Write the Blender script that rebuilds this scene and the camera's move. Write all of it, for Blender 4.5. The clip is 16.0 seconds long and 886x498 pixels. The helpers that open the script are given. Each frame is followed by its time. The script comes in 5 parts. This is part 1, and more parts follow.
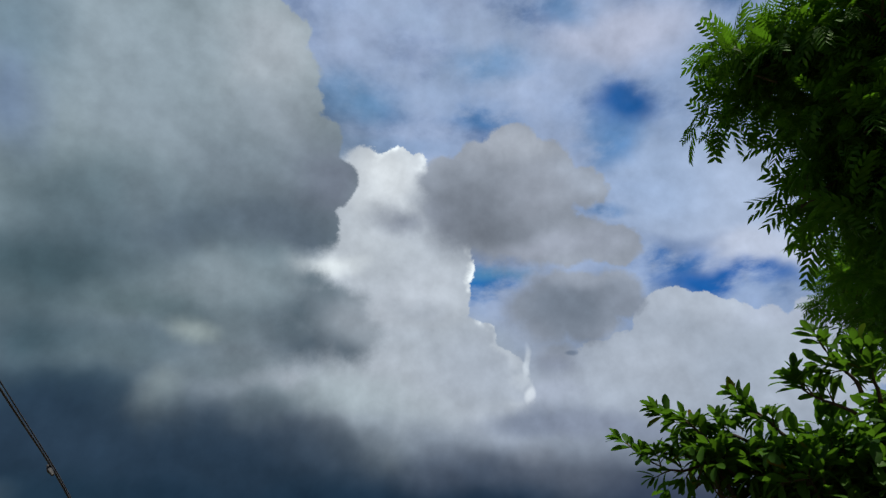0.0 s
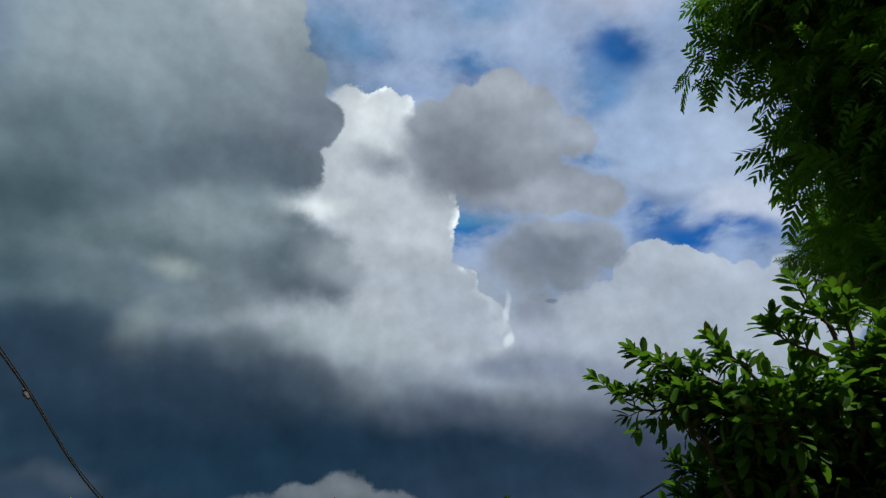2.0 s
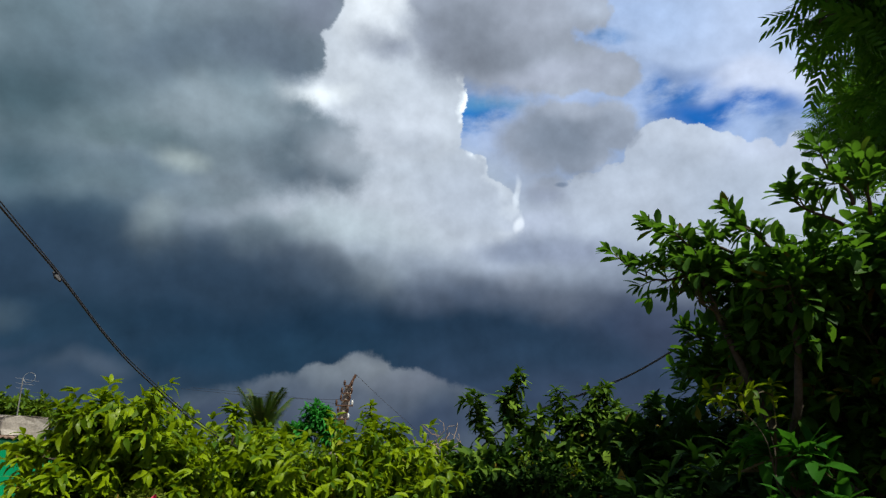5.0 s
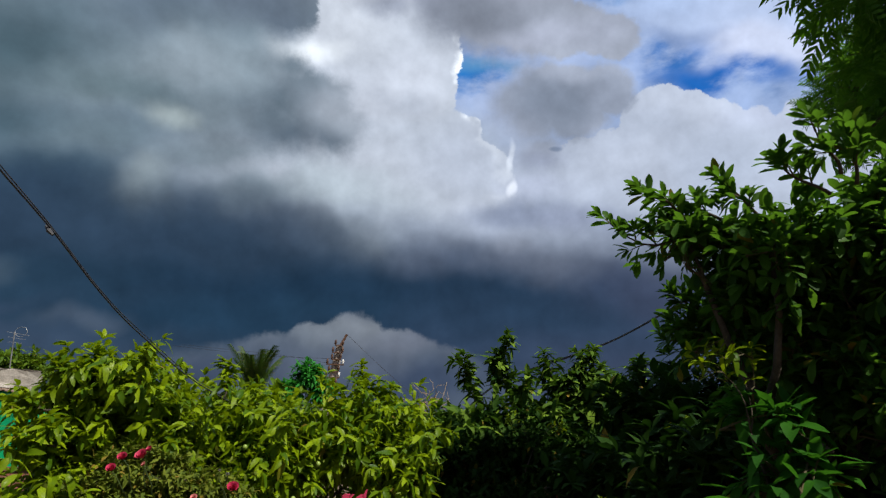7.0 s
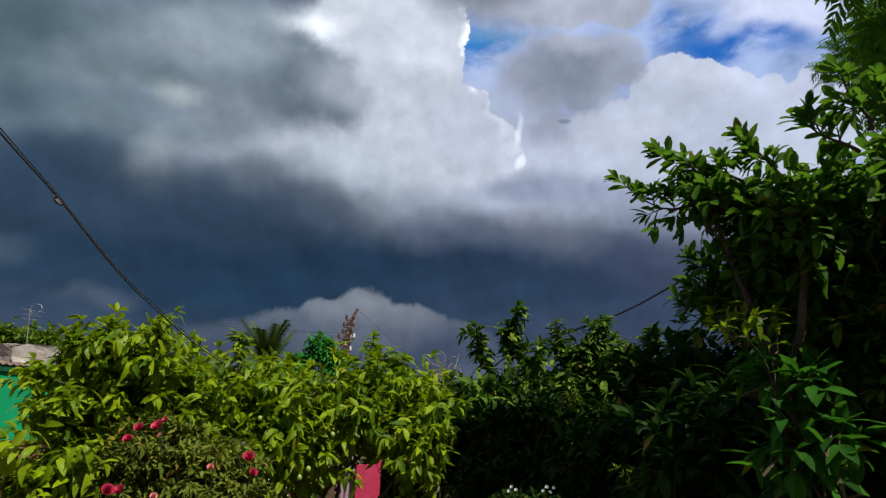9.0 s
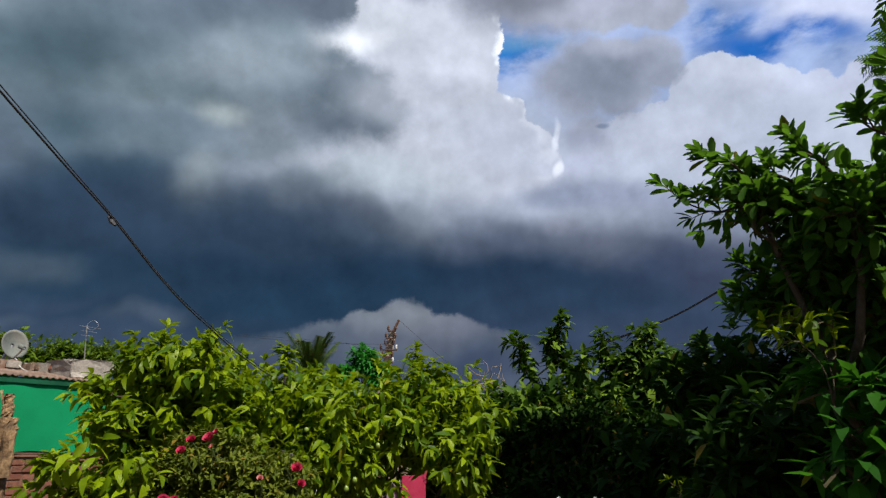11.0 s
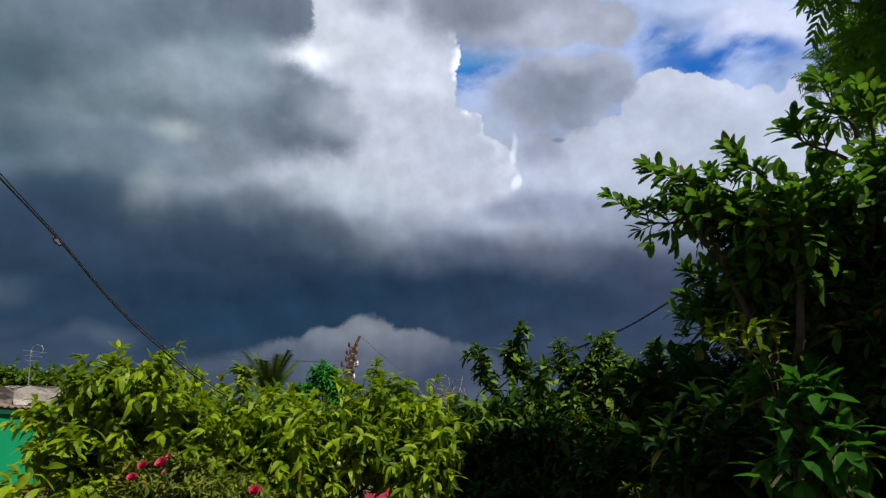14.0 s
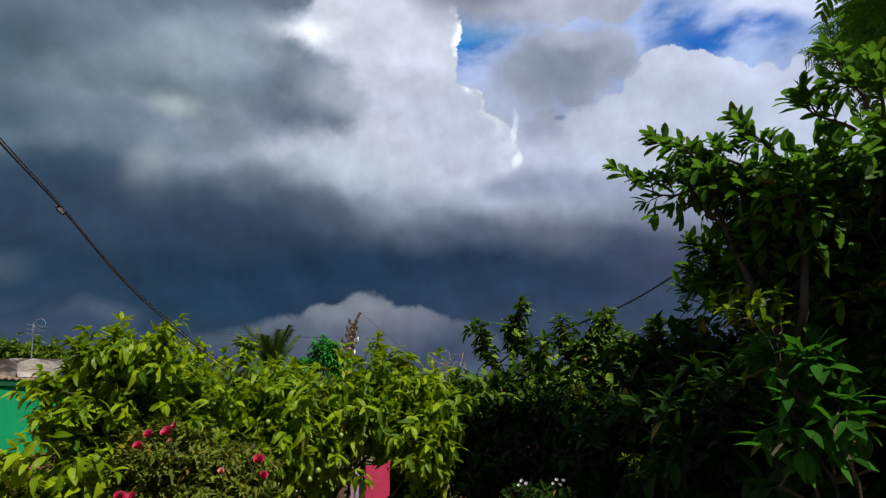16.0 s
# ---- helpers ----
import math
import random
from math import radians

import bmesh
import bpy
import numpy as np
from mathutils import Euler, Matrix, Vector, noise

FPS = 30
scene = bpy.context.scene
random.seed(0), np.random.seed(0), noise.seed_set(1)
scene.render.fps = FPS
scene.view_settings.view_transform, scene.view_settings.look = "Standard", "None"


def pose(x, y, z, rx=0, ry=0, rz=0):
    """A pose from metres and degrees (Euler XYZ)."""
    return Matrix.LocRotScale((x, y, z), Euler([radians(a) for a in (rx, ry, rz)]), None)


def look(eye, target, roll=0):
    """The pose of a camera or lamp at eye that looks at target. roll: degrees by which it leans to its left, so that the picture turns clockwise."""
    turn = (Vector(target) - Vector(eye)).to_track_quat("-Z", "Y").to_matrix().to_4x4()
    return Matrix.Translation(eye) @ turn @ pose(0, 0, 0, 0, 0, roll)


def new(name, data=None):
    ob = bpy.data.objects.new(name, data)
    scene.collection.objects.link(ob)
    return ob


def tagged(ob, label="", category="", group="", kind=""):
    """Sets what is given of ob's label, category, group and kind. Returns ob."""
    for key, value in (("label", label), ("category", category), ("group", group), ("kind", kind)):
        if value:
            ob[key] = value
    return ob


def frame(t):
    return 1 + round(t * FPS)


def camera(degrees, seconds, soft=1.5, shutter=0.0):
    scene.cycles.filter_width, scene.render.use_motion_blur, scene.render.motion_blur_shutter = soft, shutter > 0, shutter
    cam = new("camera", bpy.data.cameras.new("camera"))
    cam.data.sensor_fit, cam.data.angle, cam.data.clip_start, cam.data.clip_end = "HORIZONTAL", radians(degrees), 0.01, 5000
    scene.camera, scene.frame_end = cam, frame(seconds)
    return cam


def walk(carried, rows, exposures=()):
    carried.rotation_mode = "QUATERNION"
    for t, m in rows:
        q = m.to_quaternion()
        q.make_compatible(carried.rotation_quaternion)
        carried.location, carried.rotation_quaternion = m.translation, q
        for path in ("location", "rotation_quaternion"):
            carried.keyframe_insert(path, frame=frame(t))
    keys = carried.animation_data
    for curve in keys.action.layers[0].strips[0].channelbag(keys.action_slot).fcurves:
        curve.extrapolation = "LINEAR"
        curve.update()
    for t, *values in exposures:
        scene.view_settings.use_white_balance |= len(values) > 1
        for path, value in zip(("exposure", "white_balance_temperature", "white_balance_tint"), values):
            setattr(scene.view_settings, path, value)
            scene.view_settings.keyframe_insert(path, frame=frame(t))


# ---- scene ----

# the camera: one standing person tilts a phone down from the sky to the garden
cam = camera(72.97, 16.0, soft=1.35)
walk(cam, [
    (0.0, pose(0.037, -0.124, 1.577, 128.40, -1.50, 0.00)),
    (0.5, pose(0.038, -0.127, 1.579, 130.33, -1.76, -0.53)),
    (1.0, pose(0.032, -0.129, 1.574, 132.54, -1.84, -1.00)),
    (1.5, pose(0.027, -0.112, 1.563, 129.32, -2.17, -0.75)),
    (2.0, pose(0.037, -0.068, 1.571, 123.25, -2.20, -2.35)),
    (2.5, pose(0.044, -0.061, 1.570, 118.87, -1.61, -1.31)),
    (3.0, pose(0.034, -0.056, 1.567, 116.52, -1.60, -0.57)),
    (3.5, pose(0.025, -0.054, 1.556, 114.45, -1.44, -0.26)),
    (4.0, pose(0.023, -0.047, 1.548, 113.49, -1.33, -0.27)),
    (6.5, pose(0.014, -0.042, 1.519, 110.06, -1.95, -1.99)),
    (7.0, pose(0.019, -0.063, 1.518, 108.87, -2.11, -1.96)),
    (7.5, pose(0.009, -0.017, 1.507, 108.00, -1.85, -2.16)),
    (8.0, pose(0.007, -0.020, 1.503, 107.24, -1.60, -1.97)),
    (8.5, pose(0.009, -0.010, 1.506, 106.83, -1.82, -1.57)),
    (9.0, pose(-0.000, 0.000, 1.500, 106.42, -1.76, -0.96)),
    (9.5, pose(-0.003, 0.008, 1.503, 106.44, -2.33, 0.64)),
    (10.0, pose(-0.008, -0.002, 1.502, 106.50, -2.22, 1.43)),
    (12.5, pose(0.008, -0.006, 1.496, 108.51, -0.85, 4.83)),
    (13.0, pose(0.012, -0.000, 1.500, 108.60, -0.47, 3.14)),
    (13.5, pose(0.013, -0.008, 1.498, 108.53, -0.19, 1.23)),
    (14.0, pose(0.011, -0.018, 1.497, 108.62, 0.59, -0.24)),
    (14.5, pose(0.011, -0.033, 1.486, 108.13, 0.50, -0.66)),
    (15.0, pose(0.006, -0.048, 1.482, 107.36, 0.41, -0.66)),
    (15.5, pose(-0.002, -0.036, 1.475, 107.02, 0.30, -0.77)),
    (16.0, pose(-0.008, -0.004, 1.470, 106.50, 0.32, -0.34)),
], exposures=[(0.0, 0.02, 6500, 7), (1.5, 0.02, 6500, 7), (2.0, 0.02, 6460, 5), (2.5, 0.05, 6420, 4), (3.0, 0.08, 6360, 4), (3.5, 0.24, 6380, 5), (4.0, 0.34, 6390, 6), (7.0, 0.37, 6400, 11), (8.0, 0.40, 6440, 13.5), (16.0, 0.41, 6440, 13.5)])

# ---------------------------------------------------------------- sky and sun
SUN_AZ, SUN_EL = 140.0, 56.0          # degrees clockwise from straight ahead, and up


def lin(r, g, b):
    """A colour from 0..255 display values to linear ones."""
    return tuple(((c / 255 + 0.055) / 1.055) ** 2.4 if c > 10 else c / 3295 for c in (r, g, b))


class Nodes:
    """A short hand for building node trees."""

    def __init__(self, tree):
        self.tree = tree
        tree.nodes.clear()

    def add(self, kind, **settings):
        node = self.tree.nodes.new(kind)
        for key, value in settings.items():
            if key == "operation":
                node.operation = value
            elif key == "blend_type":
                node.blend_type = value
        return node

    def put(self, socket, value):
        if isinstance(value, bpy.types.NodeSocket):
            self.tree.links.new(value, socket)
        elif value is not None:
            socket.default_value = value

    def math(self, op, a, b=None, c=None, clamp=False):
        n = self.add("ShaderNodeMath", operation=op)
        n.use_clamp = clamp
        for s, v in zip(n.inputs, (a, b, c)):
            self.put(s, v)
        return n.outputs[0]

    def vec(self, op, a, b=None, c=None):
        n = self.add("ShaderNodeVectorMath", operation=op)
        for s, v in zip(n.inputs, (a, b, c)):
            self.put(s, v)
        return n.outputs[1] if op in ("LENGTH", "DOT_PRODUCT", "DISTANCE") else n.outputs[0]

    def noise(self, where, scale, detail=4.0, rough=0.55, lac=2.0, color=False):
        n = self.add("ShaderNodeTexNoise")
        n.noise_dimensions = "3D"
        self.put(n.inputs["Vector"], where)
        for key, value in (("Scale", scale), ("Detail", detail), ("Roughness", rough), ("Lacunarity", lac)):
            n.inputs[key].default_value = value
        return n.outputs["Color" if color else "Fac"]

    def ramp(self, value, a, b, lo=0.0, hi=1.0, smooth=True):
        n = self.add("ShaderNodeMapRange")
        n.interpolation_type = "SMOOTHSTEP" if smooth else "LINEAR"
        for s, v in zip(n.inputs, (value, a, b, lo, hi)):
            self.put(s, v)
        return n.outputs[0]

    def mix(self, fac, a, b, blend="MIX"):
        n = self.add("ShaderNodeMix")
        n.data_type, n.blend_type = "RGBA", blend
        self.put(n.inputs[0], fac)
        for s, v in ((n.inputs[6], a), (n.inputs[7], b)):
            self.put(s, (*v, 1) if isinstance(v, tuple) and len(v) == 3 else v)
        return n.outputs[2]


world = bpy.data.worlds.new("sky")
scene.world = world
world.use_nodes = True
W = Nodes(world.node_tree)
w_dir = W.add("ShaderNodeTexCoord").outputs["Generated"]
sky = W.add("ShaderNodeTexSky")
sky.sky_type, sky.sun_disc = "NISHITA", False
sky.sun_elevation, sky.sun_rotation = radians(SUN_EL), radians(SUN_AZ)
clear = W.vec("SCALE", sky.outputs[0])
clear.node.inputs["Scale"].default_value = 0.075
clear = W.mix(1.0, clear, (0.50, 0.84, 1.15), "MULTIPLY")
# flat chart of the sky round a point 27 degrees up ahead, in degrees
e0 = radians(27)
ahead, above = (0, math.cos(e0), math.sin(e0)), (0, -math.sin(e0), math.cos(e0))
unit = W.vec("NORMALIZE", w_dir)
near1 = W.math("MAXIMUM", W.math("ADD", W.vec("DOT_PRODUCT", unit, ahead), 1.0), 0.05)
comb = W.add("ShaderNodeCombineXYZ")
W.put(comb.inputs[0], W.math("DIVIDE", W.math("MULTIPLY", W.vec("DOT_PRODUCT", unit, (1, 0, 0)), 114.6), near1))
W.put(comb.inputs[1], W.math("DIVIDE", W.math("MULTIPLY", W.vec("DOT_PRODUCT", unit, above), 114.6), near1))
chart = comb.outputs[0]
billow = W.noise(unit, 11.0, 6.0, 0.68, color=True)
billow_1 = W.noise(unit, 17.0, 3.0, 0.5)
fine = W.noise(unit, 30.0, 5.0, 0.62)
broad = W.noise(unit, 3.2, 5.0, 0.55)
streak_in = W.vec("MULTIPLY", unit, (1.0, 1.0, 2.2))
streak = W.noise(streak_in, 5.5, 7.0, 0.6)
calm = W.noise(unit, 8.0, 3.0, 0.45, color=True)
warp = W.vec("MULTIPLY", W.vec("SUBTRACT", calm, (0.5, 0.5, 0.5)), (6.5, 5.5, 0.0))
bent = W.vec("ADD", chart, warp)
ragged = W.vec("ADD", chart, W.vec("MULTIPLY", W.vec("SUBTRACT", billow, (0.5, 0.5, 0.5)), (3.2, 3.2, 0.0)))
vor = W.add("ShaderNodeTexVoronoi")
vor.feature = "SMOOTH_F1"
W.put(vor.inputs["Vector"], W.vec("ADD", unit, W.vec("SCALE", billow)))
vor.inputs["Vector"].links[0].from_node.inputs[1].links[0].from_node.inputs["Scale"].default_value = 0.035
vor.inputs["Scale"].default_value = 34.0
vor.inputs["Smoothness"].default_value = 0.15
lump = W.math("MULTIPLY_ADD", vor.outputs["Distance"], -0.55, 0.22)
crisp = W.math("ADD", lump, W.math("MULTIPLY_ADD", fine, 1.1, -0.55))
wisps = W.ramp(streak, 0.38, 0.60)
tears = W.ramp(streak, 0.66, 0.44)
sky_state = {"col": None, "n": 0, "bent": bent, "ragged": ragged}


def over(fac, color):
    """Lay a colour over the sky so far. Every few layers the chart is passed on through the sky's colour, so that the layers are worked out in turn."""
    sky_state["col"] = W.mix(fac, sky_state["col"], color)
    sky_state["n"] += 1
    if sky_state["n"] % 5 == 0:
        for key, chart_now in (("bent", bent), ("ragged", ragged)):
            sky_state[key] = W.vec("MULTIPLY_ADD", sky_state["col"], (1e-7, 1e-7, 0.0), chart_now)


def shaded(col, where, x, y, rx, ry, color, opacity, soft=0.85):
    """A soft patch of colour laid over a colour."""
    m = W.vec("MULTIPLY_ADD", where, (1 / rx, 1 / ry, 0.0), (-x / rx, -y / ry, 0.0))
    return W.mix(W.ramp(W.vec("LENGTH", m), 1 + soft, 1 - soft, 0.0, opacity), col, lin(*color))


def mist(x, y, rx, ry, color, soft=0.7, opacity=1.0, thin=False, gap=False):
    """A body of cloud without an outline: centre, half sizes, colour; thin: torn into wisps; gap: a torn opening in the veil."""
    m = W.vec("MULTIPLY_ADD", sky_state["bent"], (1 / rx, 1 / ry, 0.0), (-x / rx, -y / ry, 0.0))
    fac = W.ramp(W.vec("LENGTH", m), 1 + soft, 1 - soft, 0.0, opacity)
    if thin or gap:
        fac = W.math("MULTIPLY", fac, wisps if thin else tears)
    over(fac, lin(*color))


def body(lobes, color, shades, firm, melting, hard, gone, lumps, rim=None):
    """A heap of cloud: the union of its lobes (centre, half sizes) with a knobbly outline, firm about the place hard and melting
    away towards the place gone; shades: soft patches within it; rim: the colour of its sunlit hem."""
    col = W.vec("MULTIPLY_ADD", sky_state["col"], (1e-7, 1e-7, 1e-7), lin(*color))
    for i, s in enumerate(shades):
        here = W.vec("MULTIPLY_ADD", col, (1e-7, 1e-7, 0.0), bent) if i % 4 == 0 else here
        col = shaded(col, here, *s)
    where = W.vec("MULTIPLY_ADD", col, (1e-7, 1e-7, 0.0), ragged)
    away = None
    for i, (x, y, rx, ry) in enumerate(lobes):
        m = W.vec("MULTIPLY_ADD", where, (1 / rx, 1 / ry, 0.0), (-x / rx, -y / ry, 0.0))
        r = min(rx, ry)
        d = W.math("MULTIPLY_ADD", W.vec("LENGTH", m), r, -r)
        away = d if away is None else W.math("SMOOTH_MIN", away, d, 0.35)
    away = W.math("MULTIPLY_ADD", crisp, -lumps, away)
    ax, ay = gone[0] - hard[0], gone[1] - hard[1]
    size = ax * ax + ay * ay
    fade = W.math("ADD", W.vec("DOT_PRODUCT", chart, (ax / size, ay / size, 0.0)), -(hard[0] * ax + hard[1] * ay) / size)
    wide = W.ramp(fade, 0.0, 1.0, firm, melting)
    if rim:
        hem = W.math("MULTIPLY", W.ramp(away, -0.95, -0.2, 0.0, 0.9), W.ramp(fade, 0.35, 0.1))
        sep = W.add("ShaderNodeSeparateXYZ")
        W.put(sep.inputs[0], chart)
        hem = W.math("MULTIPLY", hem, W.ramp(sep.outputs[1], 2.6, 4.6, 0.15, 1.0))
        col = W.mix(W.math("MULTIPLY", hem, W.ramp(billow_1, 0.45, 0.60, 0.0, 1.0)), col, lin(*rim))
    over(W.ramp(away, wide, W.math("MULTIPLY", wide, -1.0)), col)


# high veil over the blue
veil = W.ramp(streak, 0.28, 0.56, 0.15, 1.0)
sky_state["col"] = W.mix(veil, clear, lin(140, 157, 188))
over(W.ramp(broad, 0.42, 0.66, 0.0, 0.7), lin(160, 170, 194))


# veil and blue, right and above
mist(16.1, 31.6, 6.2, 2.5, (188, 188, 204), 0.7, 0.7)
mist(25.3, 16.1, 8.9, 6.2, (170, 182, 206), 0.6, 0.9)
mist(27.1, 10.9, 5.0, 2.0, (190, 195, 212), 0.6, 0.8)
mist(-3.2, 30.9, 9.3, 5.2, (142, 158, 184), 0.8, 0.7, thin=True)
mist(5.0, 32.0, 6.5, 3.1, (150, 163, 188), 0.8, 0.7, thin=True)
mist(18.5, 19.0, 4.5, 4.8, (150, 168, 198), 0.7, 0.7)
mist(-9.2, 25.9, 3.8, 2.1, (88, 132, 172), 0.8, 0.7, gap=True)
mist(3.9, 29.4, 3.8, 1.4, (88, 130, 170), 0.8, 0.6, gap=True)
mist(3.0, 24.6, 3.0, 1.4, (50, 104, 156), 0.7, 0.75, gap=True)
mist(16.0, 25.7, 2.3, 2.4, (14, 84, 150), 0.7, 0.9, gap=True)
mist(15.1, 21.8, 2.3, 1.9, (62, 116, 168), 0.8, 0.7, gap=True)
mist(14.4, 15.1, 2.3, 0.75, (36, 104, 160), 0.6, 0.8, gap=True)
mist(10.3, 33.9, 2.1, 1.3, (80, 124, 168), 0.8, 0.6, gap=True)
mist(-6.3, 21.2, 4.9, 1.1, (120, 144, 178), 0.8, 0.6)
mist(20.4, 10.5, 2.9, 1.6, (18, 92, 160), 0.6, 0.9, gap=True)
mist(25.1, 8.6, 5.1, 1.3, (10, 86, 158), 0.6, 0.95, gap=True)
mist(20.9, 12.3, 2.4, 0.74, (112, 130, 165), 0.8, 0.6)
mist(3.8, 7.2, 3.0, 2.4, (24, 100, 164), 0.5, 0.95, gap=True)
mist(4.6, 8.9, 3.2, 0.76, (84, 130, 164), 0.8, 0.7, gap=True)
# broad ground of cloud on the left and low down
mist(-33.9, 8.7, 26.7, 20.4, (104, 118, 126), 0.35, 1.0)
mist(-24.3, -4.7, 25.3, 10.6, (98, 112, 122), 0.4, 1.0)
mist(-5.0, -2.4, 17.9, 6.1, (150, 158, 168), 0.5, 1.0)
mist(17.9, -4.8, 19.7, 7.3, (156, 163, 176), 0.3, 1.0)
mist(-25.0, -19.2, 60.6, 10.8, (55, 68, 85), 0.35, 1.0)
mist(31.6, -17.8, 45.0, 9.1, (60, 70, 90), 0.35, 1.0)
mist(-50.2, -4.1, 11.4, 11.4, (73, 86, 99), 0.5, 1.0)
# bright heap on the right
body([(19.8, 4.8, 2.9, 3.5), (22.6, 3.7, 2.8, 3.9), (25.3, 2.7, 2.7, 4.3), (28.4, 2.3, 2.6, 4.3), (31.5, 2.8, 2.5, 4.2), (35.2, 3.4, 3.5, 4.4), (23.3, -1.2, 11.9, 5.9), (14.7, 0.08, 4.5, 2.8)],
     (166, 173, 186), [(22.7, 6.3, 5.2, 1.5, (176, 182, 194), 0.80),
          (29.9, 5.3, 3.9, 1.5, (172, 178, 194), 0.80),
          (19.6, 0.70, 5.8, 2.0, (170, 176, 188), 0.70),
          (26.2, 1.3, 4.0, 2.0, (158, 166, 180), 0.70),
          (22.5, -6.0, 11.8, 2.4, (122, 130, 146), 0.90)],
     0.1, 2.0, (22.5, 1.3), (22.0, -6.5), 0.6)
# pale middle mass with a sunlit hem
body([(-5.7, 17.4, 4.3, 3.4), (-5.4, 20.4, 1.2, 0.87), (-3.7, 20.1, 0.99, 0.76), (-8.5, 18.6, 2.4, 2.8), (-6.0, 9.7, 8.1, 8.6), (-1.5, 6.9, 3.3, 4.2), (0.91, 2.9, 3.8, 2.4), (2.8, 0.06, 3.8, 2.9), (4.4, -2.2, 3.1, 2.0), (-5.6, -1.4, 13.0, 6.2)],
     (174, 179, 187), [(-6.3, 18.4, 3.8, 3.3, (214, 216, 219), 0.90),
          (-8.3, 12.4, 3.8, 3.3, (188, 192, 198), 0.80),
          (-13.0, 9.7, 3.2, 0.97, (226, 229, 230), 0.95),
          (-4.2, 4.9, 4.3, 2.7, (172, 176, 184), 0.80),
          (-1.6, 7.7, 2.7, 2.7, (184, 188, 196), 0.70),
          (-1.5, 2.3, 5.9, 2.1, (166, 172, 181), 0.70),
          (-2.1, 5.8, 2.2, 1.1, (160, 166, 176), 0.60),
          (-8.1, -4.5, 6.7, 2.5, (150, 159, 165), 0.80),
          (3.3, -0.19, 4.7, 3.1, (164, 170, 181), 0.95),
          (-0.74, -6.4, 8.7, 2.0, (128, 136, 148), 0.90)],
     0.1, 3.6, (3.3, 5.1), (-7.1, -2.0), 0.62, rim=(238, 241, 242))
mist(7.4, -1.5, 0.41, 0.66, (242, 244, 246), 0.6, 0.9)
mist(7.0, 1.4, 0.26, 0.94, (212, 217, 224), 0.6, 0.7)
# grey heaps in the middle
body([(5.5, 21.0, 2.6, 2.5), (2.5, 19.7, 2.9, 2.5), (-1.0, 18.2, 2.2, 2.5), (8.5, 19.2, 3.1, 2.7), (12.3, 17.4, 2.2, 1.9), (4.2, 15.4, 7.6, 5.2), (-4.8, 14.1, 2.7, 1.3), (15.2, 12.0, 2.8, 2.1), (8.6, 12.7, 6.7, 2.7)],
     (145, 150, 161), [(5.2, 21.7, 4.4, 1.9, (166, 170, 180), 0.90),
          (12.0, 18.1, 2.6, 1.9, (159, 166, 180), 0.90),
          (2.6, 14.6, 6.5, 3.3, (113, 118, 128), 0.95),
          (-3.7, 13.9, 3.3, 1.4, (131, 136, 148), 0.80),
          (15.4, 12.4, 2.6, 1.6, (150, 155, 168), 0.90),
          (9.1, 11.6, 4.8, 1.2, (153, 157, 170), 0.80),
          (8.0, 17.0, 3.2, 2.2, (145, 149, 160), 0.60)],
     0.24, 1.6, (5.3, 16.5), (-0.0, 9.9), 0.55)
body([(10.7, 7.6, 4.2, 2.2), (15.1, 7.3, 2.9, 2.3), (8.9, 5.1, 3.0, 2.8), (12.8, 4.7, 3.2, 2.3), (9.9, 1.4, 2.5, 1.7), (6.8, 5.9, 1.6, 2.1)],
     (141, 147, 160), [(11.8, 6.0, 4.9, 2.2, (113, 121, 134), 0.95),
          (12.8, 8.9, 4.7, 0.85, (153, 159, 172), 0.80),
          (9.9, 1.00, 2.6, 1.2, (135, 141, 157), 0.80),
          (16.4, 6.3, 2.0, 2.1, (137, 144, 158), 0.70)],
     0.45, 1.3, (13.8, 8.4), (7.0, 0.9), 0.55)
mist(11.3, 2.8, 0.41, 0.26, (95, 107, 126), 0.6, 0.7)
mist(9.8, -1.6, 3.1, 1.2, (165, 171, 187), 0.8, 0.7)
mist(8.5, -4.2, 5.1, 1.3, (117, 125, 143), 0.7, 0.85)
mist(16.8, -6.7, 14.2, 1.6, (122, 130, 145), 0.8, 0.65)
mist(15.0, -4.6, 4.4, 1.1, (131, 138, 157), 0.8, 0.7)
